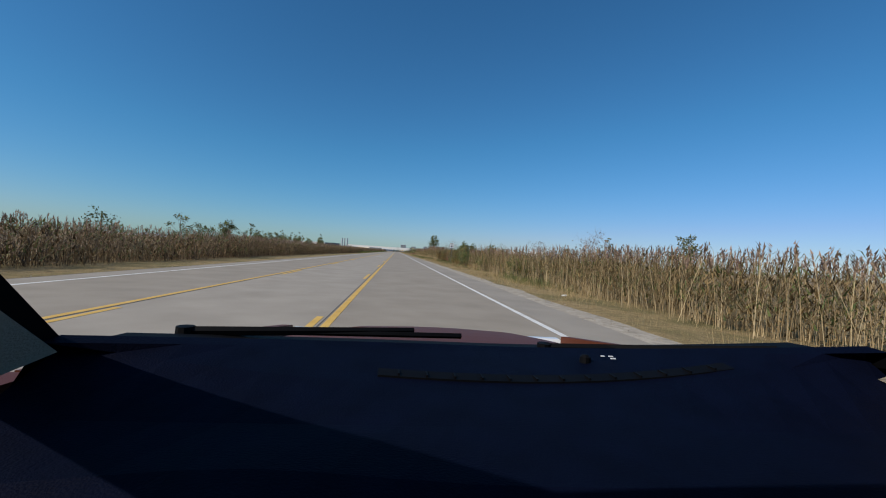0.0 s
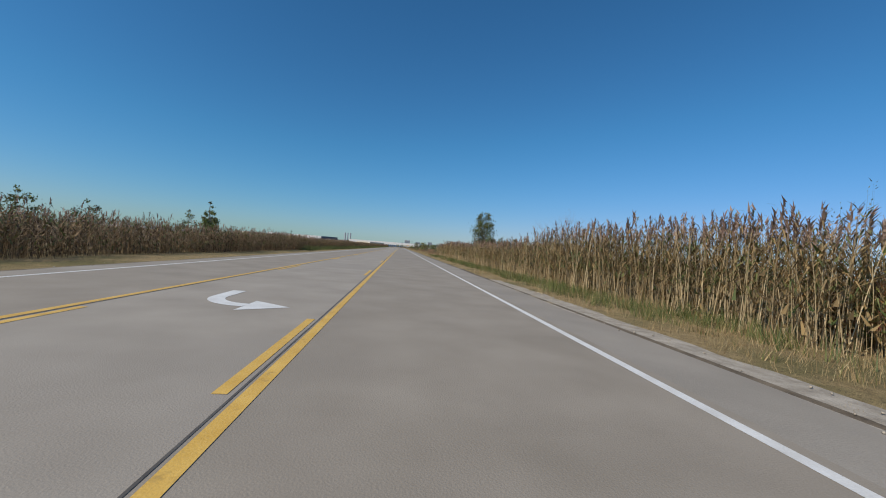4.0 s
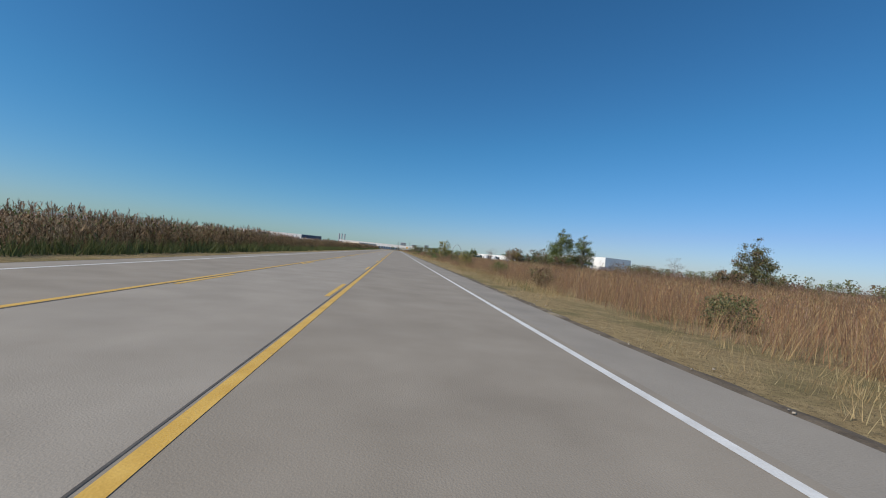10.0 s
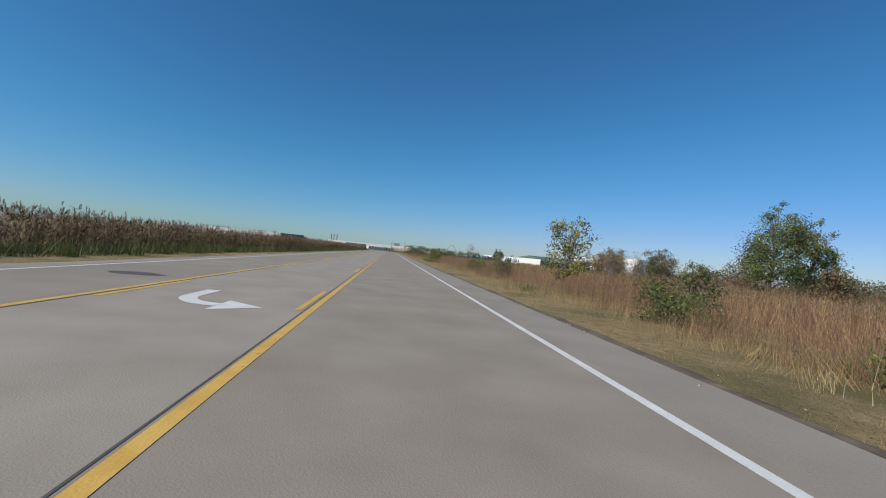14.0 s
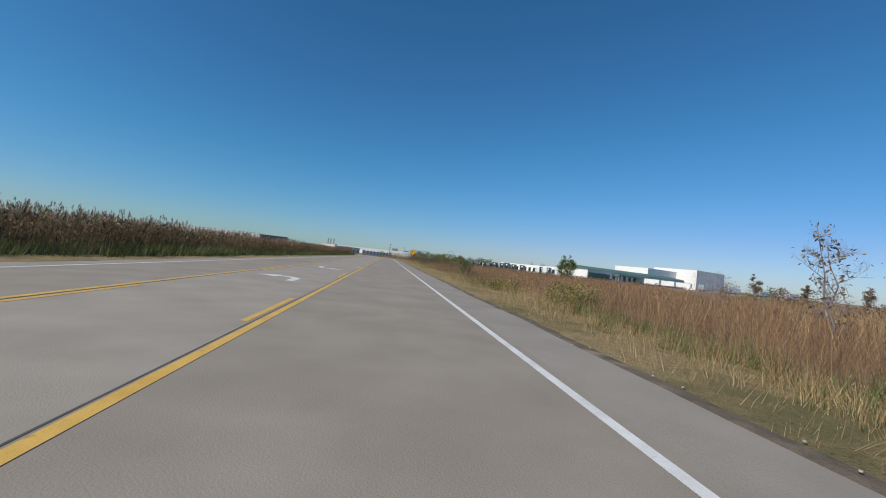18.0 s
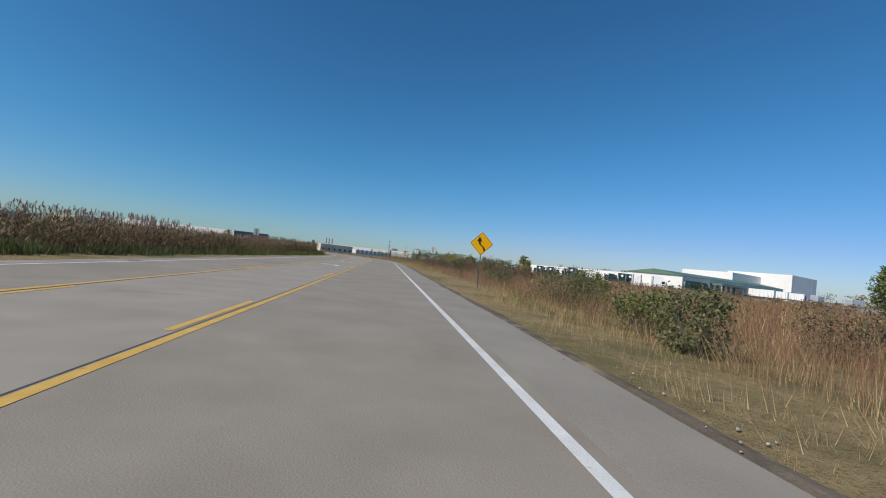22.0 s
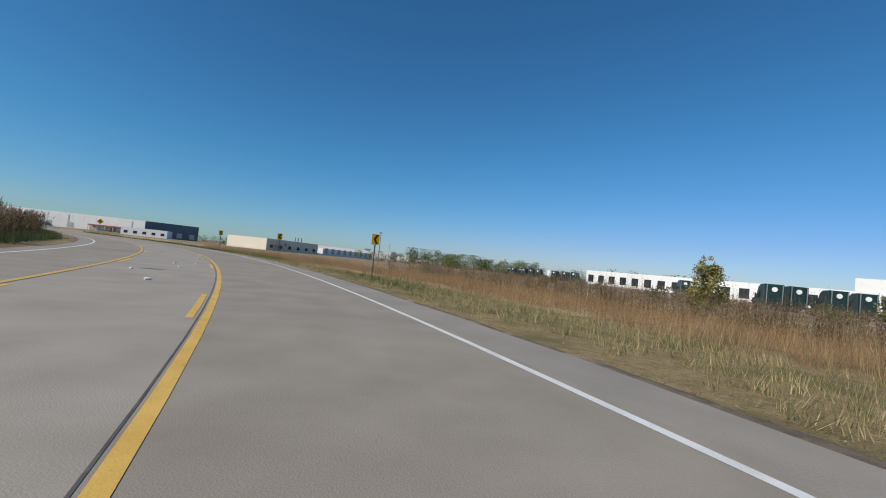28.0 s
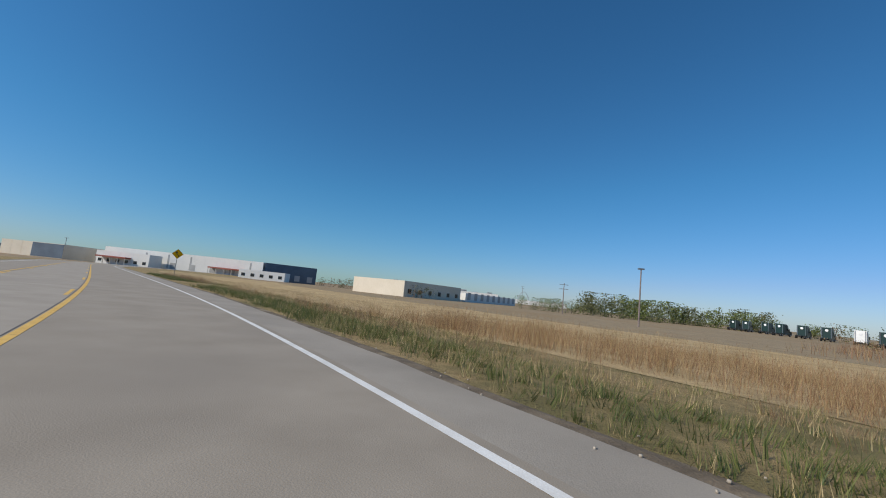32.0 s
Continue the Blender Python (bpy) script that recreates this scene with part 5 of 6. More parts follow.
warehouse("far_shed", "white long shed low on the far skyline", -640.0, 900.0, 260, 50, 3.6, 6, "wall_white", "roof_grey", doors=10)
warehouse("skyline_hall", "pale hall far ahead of the road", -150.0, 1300.0, 210, 60, 13.0, 0, "wall_white", "roof_grey", doors=12)
warehouse("skyline_hall", "long pale hall on the horizon", 90.0, 1420.0, 130, 60, 9.0, 0, "wall_white", "roof_grey", doors=7)
# truck terminal on the right
warehouse("dock_hall", "long white dock hall behind the parked trucks", 96.0, 645.0, 106, 24, 5.7, -73.6, "wall_white", "roof_grey", doors=20, door_mat="glass")
warehouse("terminal", "white terminal hall with a green metal roof", 104.8, 515.7, 104, 20, 5.6, 27.4, "wall_white", "roof_green", doors=20, pitched=1.7, door_mat="wall_blue", canopy=(22, 104, 3.7, "roof_green"))
warehouse("upper_hall", "taller white hall rising behind the green roof", 176.0, 571.0, 44, 24, 11.6, 27.4, "wall_white", "roof_grey")
warehouse("terminal_block", "plain white cubic terminal block", 217.0, 577.0, 46, 30, 14.0, 27.4, "wall_white", "roof_grey", bands=[(6, 10, 0.4, 4.4, "wall_blue"), (24, 27, 0.4, 4.0, "wall_blue")])


flat_patch("truck_lot", [(50, 480), (110, 470), (215, 522), (300, 522), (300, 620), (150, 640), (90, 640), (52, 620)], LOW + 0.006, M["lot"], "grey gravel truck lot", "lot")
flat_patch("meadow", [(58, 440), (320, 400), (320, 521), (216, 521), (111, 469), (60, 469)], LOW + 0.006, M["mown"], "strip of green meadow before the truck lot", "meadow")
flat_patch("ploughed_field", [(33, 566), (33, 621), (88, 642), (60, 740), (-20, 780), (-120, 760), (-67, 657), (-14.2, 598), (7.5, 573)], LOW + 0.006, M["ploughed"], "bare brown ploughed field", "field")
ribbon("stubble_field", 496, 720, [13.5, 18, 24, 46], [-0.295, -0.478, -0.7, -0.7], M["stubble"], 4.0, label="strip of straw-coloured cut stubble", category="field", wobble=1.5)


# ---------------------------------------------------------------- trucks
def wheel(parent, x, y, r=0.5, w=0.28, z=None):
    wh = part("wheel", Geo().disc_cyl((x, y, r if z is None else z), r, w, "x", 14, inset=0.04), M["tyre"], parent)
    part("rim", Geo().disc_cyl((x, y, r), r * 0.55, w + 0.02, "x", 12), M["steel"], wh)


def tractor(label, paint, m):
    """A sleeper-cab tractor, nose towards -y."""
    top = thing("truck_tractor", label, "truck", "parked trucks", m)
    prof = [(-3.3, 0.55), (-3.35, 1.1), (-3.2, 1.62), (-1.75, 1.85), (-1.2, 2.72), (-0.85, 3.45), (-0.1, 3.9), (1.75, 4.0), (1.8, 0.75), (-2.0, 0.6)]
    g = Geo()
    g.loft([[(sx * (1.22 if 1 <= k <= 8 else 1.1), y, z) for k, (y, z) in enumerate(prof)] for sx in (-1, 1)])
    body = part("cab", g, M[paint], top)
    part("windscreen", Geo().poly([(-1.0, -1.755, 1.93), (1.0, -1.755, 1.93), (0.95, -1.23, 2.72), (-0.95, -1.23, 2.72)]), M["glass"], body)
    for sx in (-1, 1):
        part("side_window", Geo().box(sx * 1.225 - 0.006, sx * 1.225 + 0.006, -1.0, -0.2, 1.95, 2.6), M["glass"], body)
        part("mirror", Geo().box(sx * 1.42 - 0.09, sx * 1.42 + 0.09, -1.35, -1.2, 1.7, 2.5), M["sign_black"], top)
        part("headlight", Geo().box(sx * 0.95 - 0.16, sx * 0.95 + 0.16, -3.4, -3.3, 0.95, 1.25), M["sign_white"], body)
        part("fuel_tank", Geo().disc_cyl((sx * 0.95, 0.3, 0.62), 0.3, 0.5, "x", 10), M["steel"], top)
        part("exhaust", Geo().tube([(sx * 1.0, 1.95, 0.8), (sx * 1.0, 1.95, 3.9)], [0.08, 0.08], 7), M["steel"], top)
    part("grille", Geo().box(-0.55, 0.55, -3.42, -3.34, 0.75, 1.6), M["steel"], body)
    part("bumper", Geo().box(-1.2, 1.2, -3.55, -3.3, 0.35, 0.7, bevel=0.05), M["steel"], body)
    part("chassis", Geo().box(-0.45, 0.45, 1.8, 4.2, 0.65, 0.95), M["sign_black"], top)
    part("badge", Geo().disc_cyl((0, 1.86, 3.2), 0.38, 0.06, "y", 14), M["sign_white"], body)
    for sx in (-1.02, 1.02):
        for y in (-2.35, 2.3, 3.5):
            wheel(top, sx, y)
    return top


def trailer(label, paint, m):
    """A box trailer along y."""
    top = thing("box_trailer", label, "trailer", "parked trailers", m)
    body = part("box", Geo().box(-1.28, 1.28, -7.6, 7.6, 1.15, 4.05, bevel=0.05), M[paint], top)
    for k in range(12):
        for sx in (-1, 1):
            part("rib", Geo().box(sx * 1.29 - 0.012, sx * 1.29 + 0.012, -7.0 + k * 1.25, -6.92 + k * 1.25, 1.25, 3.95), M["sign_back"], body)
    part("rear_door", Geo().box(-1.2, 1.2, 7.605, 7.65, 1.25, 3.95), M["sign_back"], body)
    part("skirt", Geo().box(-1.2, 1.2, -4.5, 3.4, 0.75, 1.145), M["sign_black"], top)
    for sx in (-1, 1):
        part("landing_leg", Geo().box(sx * 0.8 - 0.08, sx * 0.8 + 0.08, -5.2, -5.05, 0, 1.14), M["steel"], top)
    for sx in (-1.0, 1.0):
        for y in (4.6, 5.9):
            wheel(top, sx, y)
    return top


P = lambda x, y, t: pose(x, y, LOW + 0.006, 0, 0, t)
tg = tractor("dark green sleeper-cab truck parked on the lot", "truck_green", P(59.0, 503.6, 150))
tw = tractor("white sleeper-cab truck parked on the lot", "truck_white", P(79.3, 492.0, 62))
rt = random.Random(5)
for x, y, t in ((62.2, 536.7, 148), (66.2, 536.2, 152), (72.4, 534.9, 150), (77.0, 533.8, 146), (77.8, 507.8, 150), (82.0, 510.0, 150), (79.0, 573.0, 150), (84.0, 576.0, 150), (93.0, 538.0, 60), (106.0, 513.0, 62), (110.0, 516.0, 62), (114.0, 519.0, 62), (118.0, 521.5, 62)):
    copy_thing(tg, P(x, y + rt.uniform(-0.6, 0.6), t))
for k in range(10):
    copy_thing(tw if k == 3 else tg, P(85.0 + rt.uniform(-1, 1), 634.0 + 8.2 * k, 125 + rt.uniform(-8, 8)))
for x, y, t in ((73.5, 494.0, 150), (98.0, 566.0, 150)):
    copy_thing(tw, P(x, y, t))
bt = trailer("white box trailer parked on the lot", "truck_white", P(108.0, 536.0, 60))
for x, y, t in ((203.0, 552.0, 118), (219.0, 549.0, 112), (235.0, 544.0, 116), (251.0, 539.0, 114), (268.0, 534.0, 118), (150.0, 534.0, 28), (166.0, 543.0, 28), (182.0, 550.0, 30)):
    copy_thing(bt, P(x, y, t + rt.uniform(-3, 3)))


# ---------------------------------------------------------------- woods and skyline
def wood(name, label, line_pts, depth, h0, h1, n, leafs, leaf_size=0.4, fat=1.0):
    """A far row of trees as one mass of leaf clumps on thin trunks."""
    r = np.random.default_rng(len(label) + n)
    pts = np.array(line_pts, float)
    seg = np.linalg.norm(np.diff(pts, axis=0), axis=1)
    cum = np.concatenate([[0], np.cumsum(seg)])
    vs, ts, ms = [], [], []
    base = 0
    for k in range(n):
        u = r.uniform(0, cum[-1])
        cx, cy = np.interp(u, cum, pts[:, 0]) + r.normal(0, depth / 2), np.interp(u, cum, pts[:, 1]) + r.normal(0, depth / 2)
        h = r.uniform(h0, h1)
        w = h * r.uniform(0.3, 0.5) * fat
        m = int((46 + 13 * h) * min(fat, 2.0) * (1 if leaf_size >= 0.4 else 2.2))
        nc = int(r.integers(7, 12) * min(fat, 2.0))
        cl = np.stack([r.normal(0, w * 0.55, nc), r.normal(0, w * 0.55, nc), h * r.uniform(0.1, 0.9, nc)], 1)
        cl[0] = (0, 0, h * 0.9)
        sz = h * r.uniform(0.1, 0.19, nc)
        pk = r.integers(0, nc, m)
        c = cl[pk] + r.normal(0, 1, (m, 3)) * sz[pk][:, None]
        c[:, 2] = np.clip(c[:, 2], 0.1, h)
        c += np.array([cx, cy, LOW])
        d1 = r.normal(0, 1, (m, 3))
        d1 /= np.linalg.norm(d1, axis=1)[:, None]
        d2 = np.cross(d1, r.normal(0, 1, (m, 3)))
        d2 /= np.linalg.norm(d2, axis=1)[:, None]
        ls = leaf_size * h / 8 * r.uniform(0.6, 1.4, (m, 1))
        v = np.stack([c - d1 * ls, c + d2 * ls * 0.7, c + d1 * ls, c - d2 * ls * 0.7], 1).reshape(-1, 3)
        i = np.arange(m)[:, None] * 4 + base
        ts.append(np.concatenate([i + np.array([[0, 1, 2]]), i + np.array([[0, 2, 3]])], 1).reshape(-1, 3))
        ms.append(np.full(2 * m, int(r.integers(0, len(leafs)))))
        tv = np.array([[cx - 0.1, cy, LOW], [cx + 0.1, cy, LOW], [cx, cy, LOW + h * 0.8]])
        vs += [v, tv]
        base += 4 * m
        ts.append(np.array([[base, base + 1, base + 2]]))
        ms.append(np.array([len(leafs)]))
        base += 3
    ob = new(name, fast_mesh(name, np.concatenate(vs), np.concatenate(ts), np.concatenate(ms), [M[q] for q in leafs] + [M["bark"]]))
    return tagged(ob, label, "woods", kind="stuff")


wood("treeline", "row of olive and rust trees across the field", [(120, 250), (150, 330), (170, 420)], 14, 3, 6, 60, ["leaf_olive", "leaf_rust", "leaf_green"])
wood("treeline", "low scrub along the far side of the field", [(75, 180), (100, 300), (95, 420)], 7, 1.3, 3.0, 150, ["leaf_rust", "leaf_olive", "leaf_plum"], 0.5, 2.2)
wood("treeline", "grey-brown scrub trees in the field", [(58, 278), (80, 302), (112, 345)], 5, 2.4, 4.6, 44, ["leaf_rust", "leaf_olive", "leaf_rust"], 0.28, 1.5)
wood("treeline", "low brown scrub before the truck lot", [(108, 467), (60, 468), (47, 480), (46, 540), (48, 620)], 2.0, 0.9, 1.9, 90, ["leaf_rust", "leaf_olive"], 0.8, 2.2)
wood("treeline", "low green trees beyond the ploughed field", [(0, 690), (16, 690)], 3, 3.0, 4.6, 12, ["leaf_green", "leaf_olive"], 0.26, 1.3)
wood("treeline", "clump of dark green trees beyond the ploughed field", [(28, 705), (52, 702)], 5, 6.0, 9.2, 13, ["leaf_green", "leaf_olive"], 0.28, 1.3)
wood("treeline", "green trees beside the trucks", [(52, 722), (75, 722), (105, 715)], 6, 6.0, 9.0, 30, ["leaf_green", "leaf_olive"], 0.3, 1.2)
wood("treeline", "green trees behind the dock hall", [(20, 745), (60, 735), (105, 728), (150, 680), (190, 650)], 4, 4.0, 6.4, 50, ["leaf_green", "leaf_olive"], 0.3, 1.2)
wood("treeline", "dark trees behind the truck terminal", [(130, 700), (210, 640), (330, 560), (420, 480)], 12, 5, 9, 80, ["leaf_green", "leaf_olive", "leaf_rust"])
wood("treeline", "distant trees along the right of the road", [(60, 780), (90, 900), (130, 1000)], 10, 3.5, 6.5, 40, ["leaf_green", "leaf_olive", "leaf_rust"])
wood("treeline", "tree belt far across the fields", [(420, 100), (520, 300), (480, 520)], 25, 5, 9, 110, ["leaf_olive", "leaf_rust", "leaf_green"])
wood("treeline", "trees in front of the white halls", [(-100, 775), (-84, 765), (-66, 745), (-50, 730)], 6, 3, 5.5, 22, ["leaf_olive", "leaf_rust"])
wood("treeline", "far low woods on the left skyline", [(-700, 500), (-560, 900), (-300, 1300)], 30, 6, 10, 90, ["leaf_olive", "leaf_green"])
wood("treeline", "small trees before the beige warehouse", [(-40, 674), (-33, 683)], 1.5, 3.0, 4.2, 3, ["leaf_rust", "leaf_olive"])


def pole(x, y, h, label, arms=0, name="utility_pole"):
    top = thing(name, label, "pole", "", pose(x, y, LOW))
    part("shaft", Geo().tube([(0, 0, -0.4), (0, 0, h)], [0.16, 0.1], 8), M["twig"], top)
    for k in range(arms):
        part("crossarm", Geo().box(-1.2, 1.2, -0.06, 0.06, h - 0.5 - k * 1.2, h - 0.38 - k * 1.2), M["bark"], top)
    if not arms:
        part("lamp_head", Geo().box(-0.5, 0.5, -0.2, 0.2, h, h + 0.25, bevel=0.05), M["steel"], top)


pole(5.0, 612.0, 9.4, "tall lamp pole beside the far field", 0, "lamp_pole")
pole(5.0, 658.0, 8.6, "wooden utility pole with crossarms", 2)
pole(24.0, 835.0, 14, "wooden utility pole with crossarms", 2)
pole(-238.0, 760.0, 12, "wooden utility pole before the hall", 1)

for k, x in enumerate((-502, -480, -455)):
    top = thing("chimney", "tall slim industrial chimney on the horizon", "chimney", "far chimneys", pose(x, 3850, -1))
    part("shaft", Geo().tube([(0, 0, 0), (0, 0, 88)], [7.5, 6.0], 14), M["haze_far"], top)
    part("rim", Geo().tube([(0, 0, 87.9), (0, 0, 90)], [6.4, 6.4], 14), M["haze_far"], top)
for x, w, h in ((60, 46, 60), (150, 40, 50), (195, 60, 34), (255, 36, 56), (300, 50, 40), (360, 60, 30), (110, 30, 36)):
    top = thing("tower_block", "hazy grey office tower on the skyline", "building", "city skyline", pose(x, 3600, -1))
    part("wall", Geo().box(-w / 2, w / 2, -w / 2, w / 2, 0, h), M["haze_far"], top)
    for k in range(int(h / 8)):
        part("window_band", Geo().box(-w / 2 + 2, w / 2 - 2, -w / 2 - 0.4, -w / 2 - 0.05, 4 + k * 8, 7 + k * 8), M["glass"], top)
top = thing("monument_arch", "thin steel arch monument on the far skyline", "monument", "", pose(560, 3900, -1))
gp = [(-52 + 104 * k / 24, 0, 96 * (1 - ((k - 12) / 12) ** 2) ** 0.8 if 0 < k < 24 else 0) for k in range(25)]
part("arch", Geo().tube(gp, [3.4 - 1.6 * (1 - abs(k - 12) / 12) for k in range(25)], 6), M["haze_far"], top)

# litter
def litter(s, q, size, seed):
    r = random.Random(seed)
    g = Geo()
    n = 7
    up = [(size * math.cos(6.283 * j / n) * r.uniform(0.5, 1), size * 0.7 * math.sin(6.283 * j / n) * r.uniform(0.5, 1), r.uniform(0.02, 0.06)) for j in range(n)]
    dn = [(a * 0.9, b * 0.9, 0) for a, b, c in up]
    g.loft([dn, up])
    ob = tagged(part("litter", g, M["litter"]), "crumpled white scrap of litter", "litter", "litter on the road")
    x, y, _ = on_road(s, q)
    ob.matrix_basis = pose(x, y, max(float(land(q)), 0.0 if abs(q) < 5.6 else -0.02), 0, 0, r.uniform(0, 360))


for k, (s, q, z) in enumerate(((497, 0.2, 0.12), (500.5, -0.7, 0.08), (503, 0.5, 0.1), (505.5, 0.2, 0.1), (506, 1.0, 0.1), (512, 1.2, 0.12), (520, -0.6, 0.1), (70, 7.6, 0.15), (66.0, 8.3, 0.12), (526, 6.2, 0.14), (534.5, 6.6, 0.1), (13.5, 8.6, 0.12), (385, -5.4, 0.12), (469, -0.5, 0.1))):
    litter(s, q, z, k)
# stones along the gravel edge
stone_mesh = []
for k in range(5):
    r = random.Random(90 + k)
    g = Geo()
    up = [(0.05 * math.cos(6.283 * j / 6) * r.uniform(0.6, 1), 0.04 * math.sin(6.283 * j / 6) * r.uniform(0.6, 1), 0.02 + r.uniform(0, 0.015)) for j in range(6)]
    g.loft([[(a * 1.2, b * 1.2, -0.02) for a, b, c in up], up])
    stone_mesh.append(g)
n = 1500
sv, qv = rng.uniform(-8, 560, n), np.where(rng.random(n) < 0.72, rng.normal(7.0, 0.3, n), rng.normal(-5.9, 0.2, n))
tm = [(np.array(g.v), np.array([t for f in g.f for t in ([(f[0], f[1], f[2])] if len(f) == 3 else [(f[0], f[i], f[i + 1]) for i in range(1, len(f) - 1)])]), np.zeros(sum(len(f) - 2 for f in g.f), int)) for g in stone_mesh]
pp = on_road(sv, qv, land(qv) + 0.02)
v, t, m = scatter(tm, pp, rng.uniform(0.15, 0.45, n), 0.05)
tagged(new("edge_stones", fast_mesh("edge_stones", v, t, m, [M["gravel"]])), "loose pale stones along the pavement edges", "stones", kind="stuff")


# ---------------------------------------------------------------- the car in which the drive begins
M["paint_red"] = material("dark_red_car_paint", (0.09, 0.026, 0.012), (0.12, 0.034, 0.016), 0.5, 1.5, metal=0.1, spec=0.2)
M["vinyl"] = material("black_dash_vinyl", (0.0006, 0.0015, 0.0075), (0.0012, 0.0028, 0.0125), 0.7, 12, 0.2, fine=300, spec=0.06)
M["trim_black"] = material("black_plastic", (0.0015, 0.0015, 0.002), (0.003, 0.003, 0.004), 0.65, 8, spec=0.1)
M["beige"] = material("beige_trim", (0.42, 0.35, 0.26), (0.5, 0.43, 0.33), 0.8, 6, 0.2, fine=220)
M["burl"] = material("dark_burl_wood", (0.035, 0.012, 0.008), (0.13, 0.045, 0.02), 0.15, 14, fine=40)
M["chrome"] = material("chrome", (0.7, 0.7, 0.7), (0.8, 0.8, 0.8), 0.08, 3, metal=1.0)
M["leather"] = material("dark_grey_leather", (0.03, 0.03, 0.03), (0.05, 0.05, 0.05), 0.6, 6, 0.2, fine=120)
M["lamp_red"] = material("red_lamp_lens", (0.3, 0.01, 0.01), (0.4, 0.015, 0.015), 0.15, 3)
M["lamp_clear"] = material("clear_lamp_lens", (0.6, 0.6, 0.6), (0.7, 0.7, 0.7), 0.1, 3)

car = thing("sedan_car", "dark red sedan standing in the lane, windscreen opening clear", "car", "", pose(2.97, 0, 0))
xs = [-0.76 + 0.08 * k for k in range(20)]


def cowl_y(x):
    return 1.03 - 0.29 * (x / 0.76) ** 2


def cowl_z(x):
    return 0.935 + (0.055 + (0.04 if x > 0 else 0.0)) * (x / 0.76) ** 2


# dashboard: a padded top that falls to the passengers, with a binnacle hump before the driver
rows = []
for x in xs:
    y1, z1 = cowl_y(x), cowl_z(x)
    hump = 0.035 * math.exp(-((x + 0.37) / 0.2) ** 2)
    col = [(x, 0.34, 0.55), (x, 0.30, 0.72), (x, 0.32, 0.82 + hump), (x, 0.37, 0.868 + hump), (x, 0.46, 0.895 + hump * 0.6), (x, 0.6, 0.905), (x, 0.75, z1 - 0.022), (x, y1 - 0.04, z1 - 0.008), (x, y1, z1 - 0.004), (x, y1, 0.55)]
    rows.append(col)
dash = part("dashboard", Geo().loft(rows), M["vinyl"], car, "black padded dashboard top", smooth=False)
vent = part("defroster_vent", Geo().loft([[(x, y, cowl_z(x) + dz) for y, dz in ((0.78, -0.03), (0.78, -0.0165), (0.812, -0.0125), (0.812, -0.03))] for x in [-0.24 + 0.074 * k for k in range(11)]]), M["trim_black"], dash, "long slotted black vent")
for k in range(13):
    x = -0.2 + k * 0.055
    part("vent_slat", Geo().box(x - 0.002, x + 0.002, 0.783, 0.809, cowl_z(x) - 0.016, cowl_z(x) - 0.0115), M["trim_black"], vent)
part("light_sensor", Geo().tube([(0.23, 0.9, 0.93), (0.23, 0.9, 0.944), (0.23, 0.9, 0.949)], [0.013, 0.012, 0.006], 10), M["trim_black"], dash)
for dx, dy, w in ((0.275, 0.905, 0.008), (0.295, 0.905, 0.01), (0.29, 0.885, 0.012)):
    part("number_plate_bar", Geo().box(dx - w / 2, dx + w / 2, dy - 0.002, dy + 0.002, 0.9445, 0.9465), M["sign_white"], dash, "small white bar")
part("wood_trim", Geo().box(0.3, 0.74, 0.285, 0.299, 0.7, 0.8, bevel=0.006), M["burl"], dash, "glossy dark burl wood strip")
part("wood_trim", Geo().box(-0.12, 0.14, 0.285, 0.299, 0.62, 0.8, bevel=0.006), M["burl"], dash, "glossy dark burl wood strip")
for x in (0.69, -0.69):
    av = part("air_vent", Geo().box(x - 0.05, x + 0.05, 0.272, 0.284, 0.7, 0.79, bevel=0.004), M["trim_black"], dash)
    for k in range(5):
        part("vent_blade", Geo().box(x - 0.045, x + 0.045, 0.262, 0.27, 0.708 + 0.016 * k, 0.714 + 0.016 * k), M["leather"], av)
part("glovebox_strip", Geo().box(0.2, 0.66, 0.276, 0.284, 0.74, 0.746), M["chrome"], dash)

# cowl, bonnet and wipers
crow = [[(x, cowl_y(x) + 0.004, cowl_z(x) - 0.02), (x, cowl_y(x) + 0.1, cowl_z(x) - 0.03), (x, cowl_y(x) + 0.17, cowl_z(x) - 0.034), (x, cowl_y(x) + 0.17, cowl_z(x) - 0.12), (x, cowl_y(x) + 0.004, cowl_z(x) - 0.12)] for x in xs]
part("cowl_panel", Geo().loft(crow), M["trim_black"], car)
hood = []
for k in range(9):
    u = k / 8
    y = 1.26 + 0.98 * u
    zt = 0.852 - 0.1 * u * u
    w = 0.82 - 0.1 * u
    hood.append([(w * (j / 6 - 1), y - 0.18 * (j / 6 - 1) ** 2 * (1 - u), zt - 0.07 * abs(j / 6 - 1) ** 2.4 + 0.006 * math.exp(-((abs(j / 6 - 1) - 0.55) / 0.1) ** 2)) for j in range(13)] + [(w, y, 0.66), (-w, y, 0.66)])
part("bonnet", Geo().loft(hood), M["paint_red"], car, "dark red glossy bonnet")


def wiper(a, b, blade0, blade1):
    part("wiper_arm", Geo().tube([a, [(a[i] + b[i]) / 2 for i in range(3)], b], [0.013, 0.011, 0.009], 6), M["trim_black"], car)
    part("wiper_blade", Geo().tube([blade0, blade1], [0.008, 0.008], 5), M["trim_black"], car)
    part("wiper_pivot", Geo().tube([(a[0], a[1], a[2] - 0.05), (a[0], a[1], a[2] + 0.012)], [0.022, 0.02], 10), M["trim_black"], car)


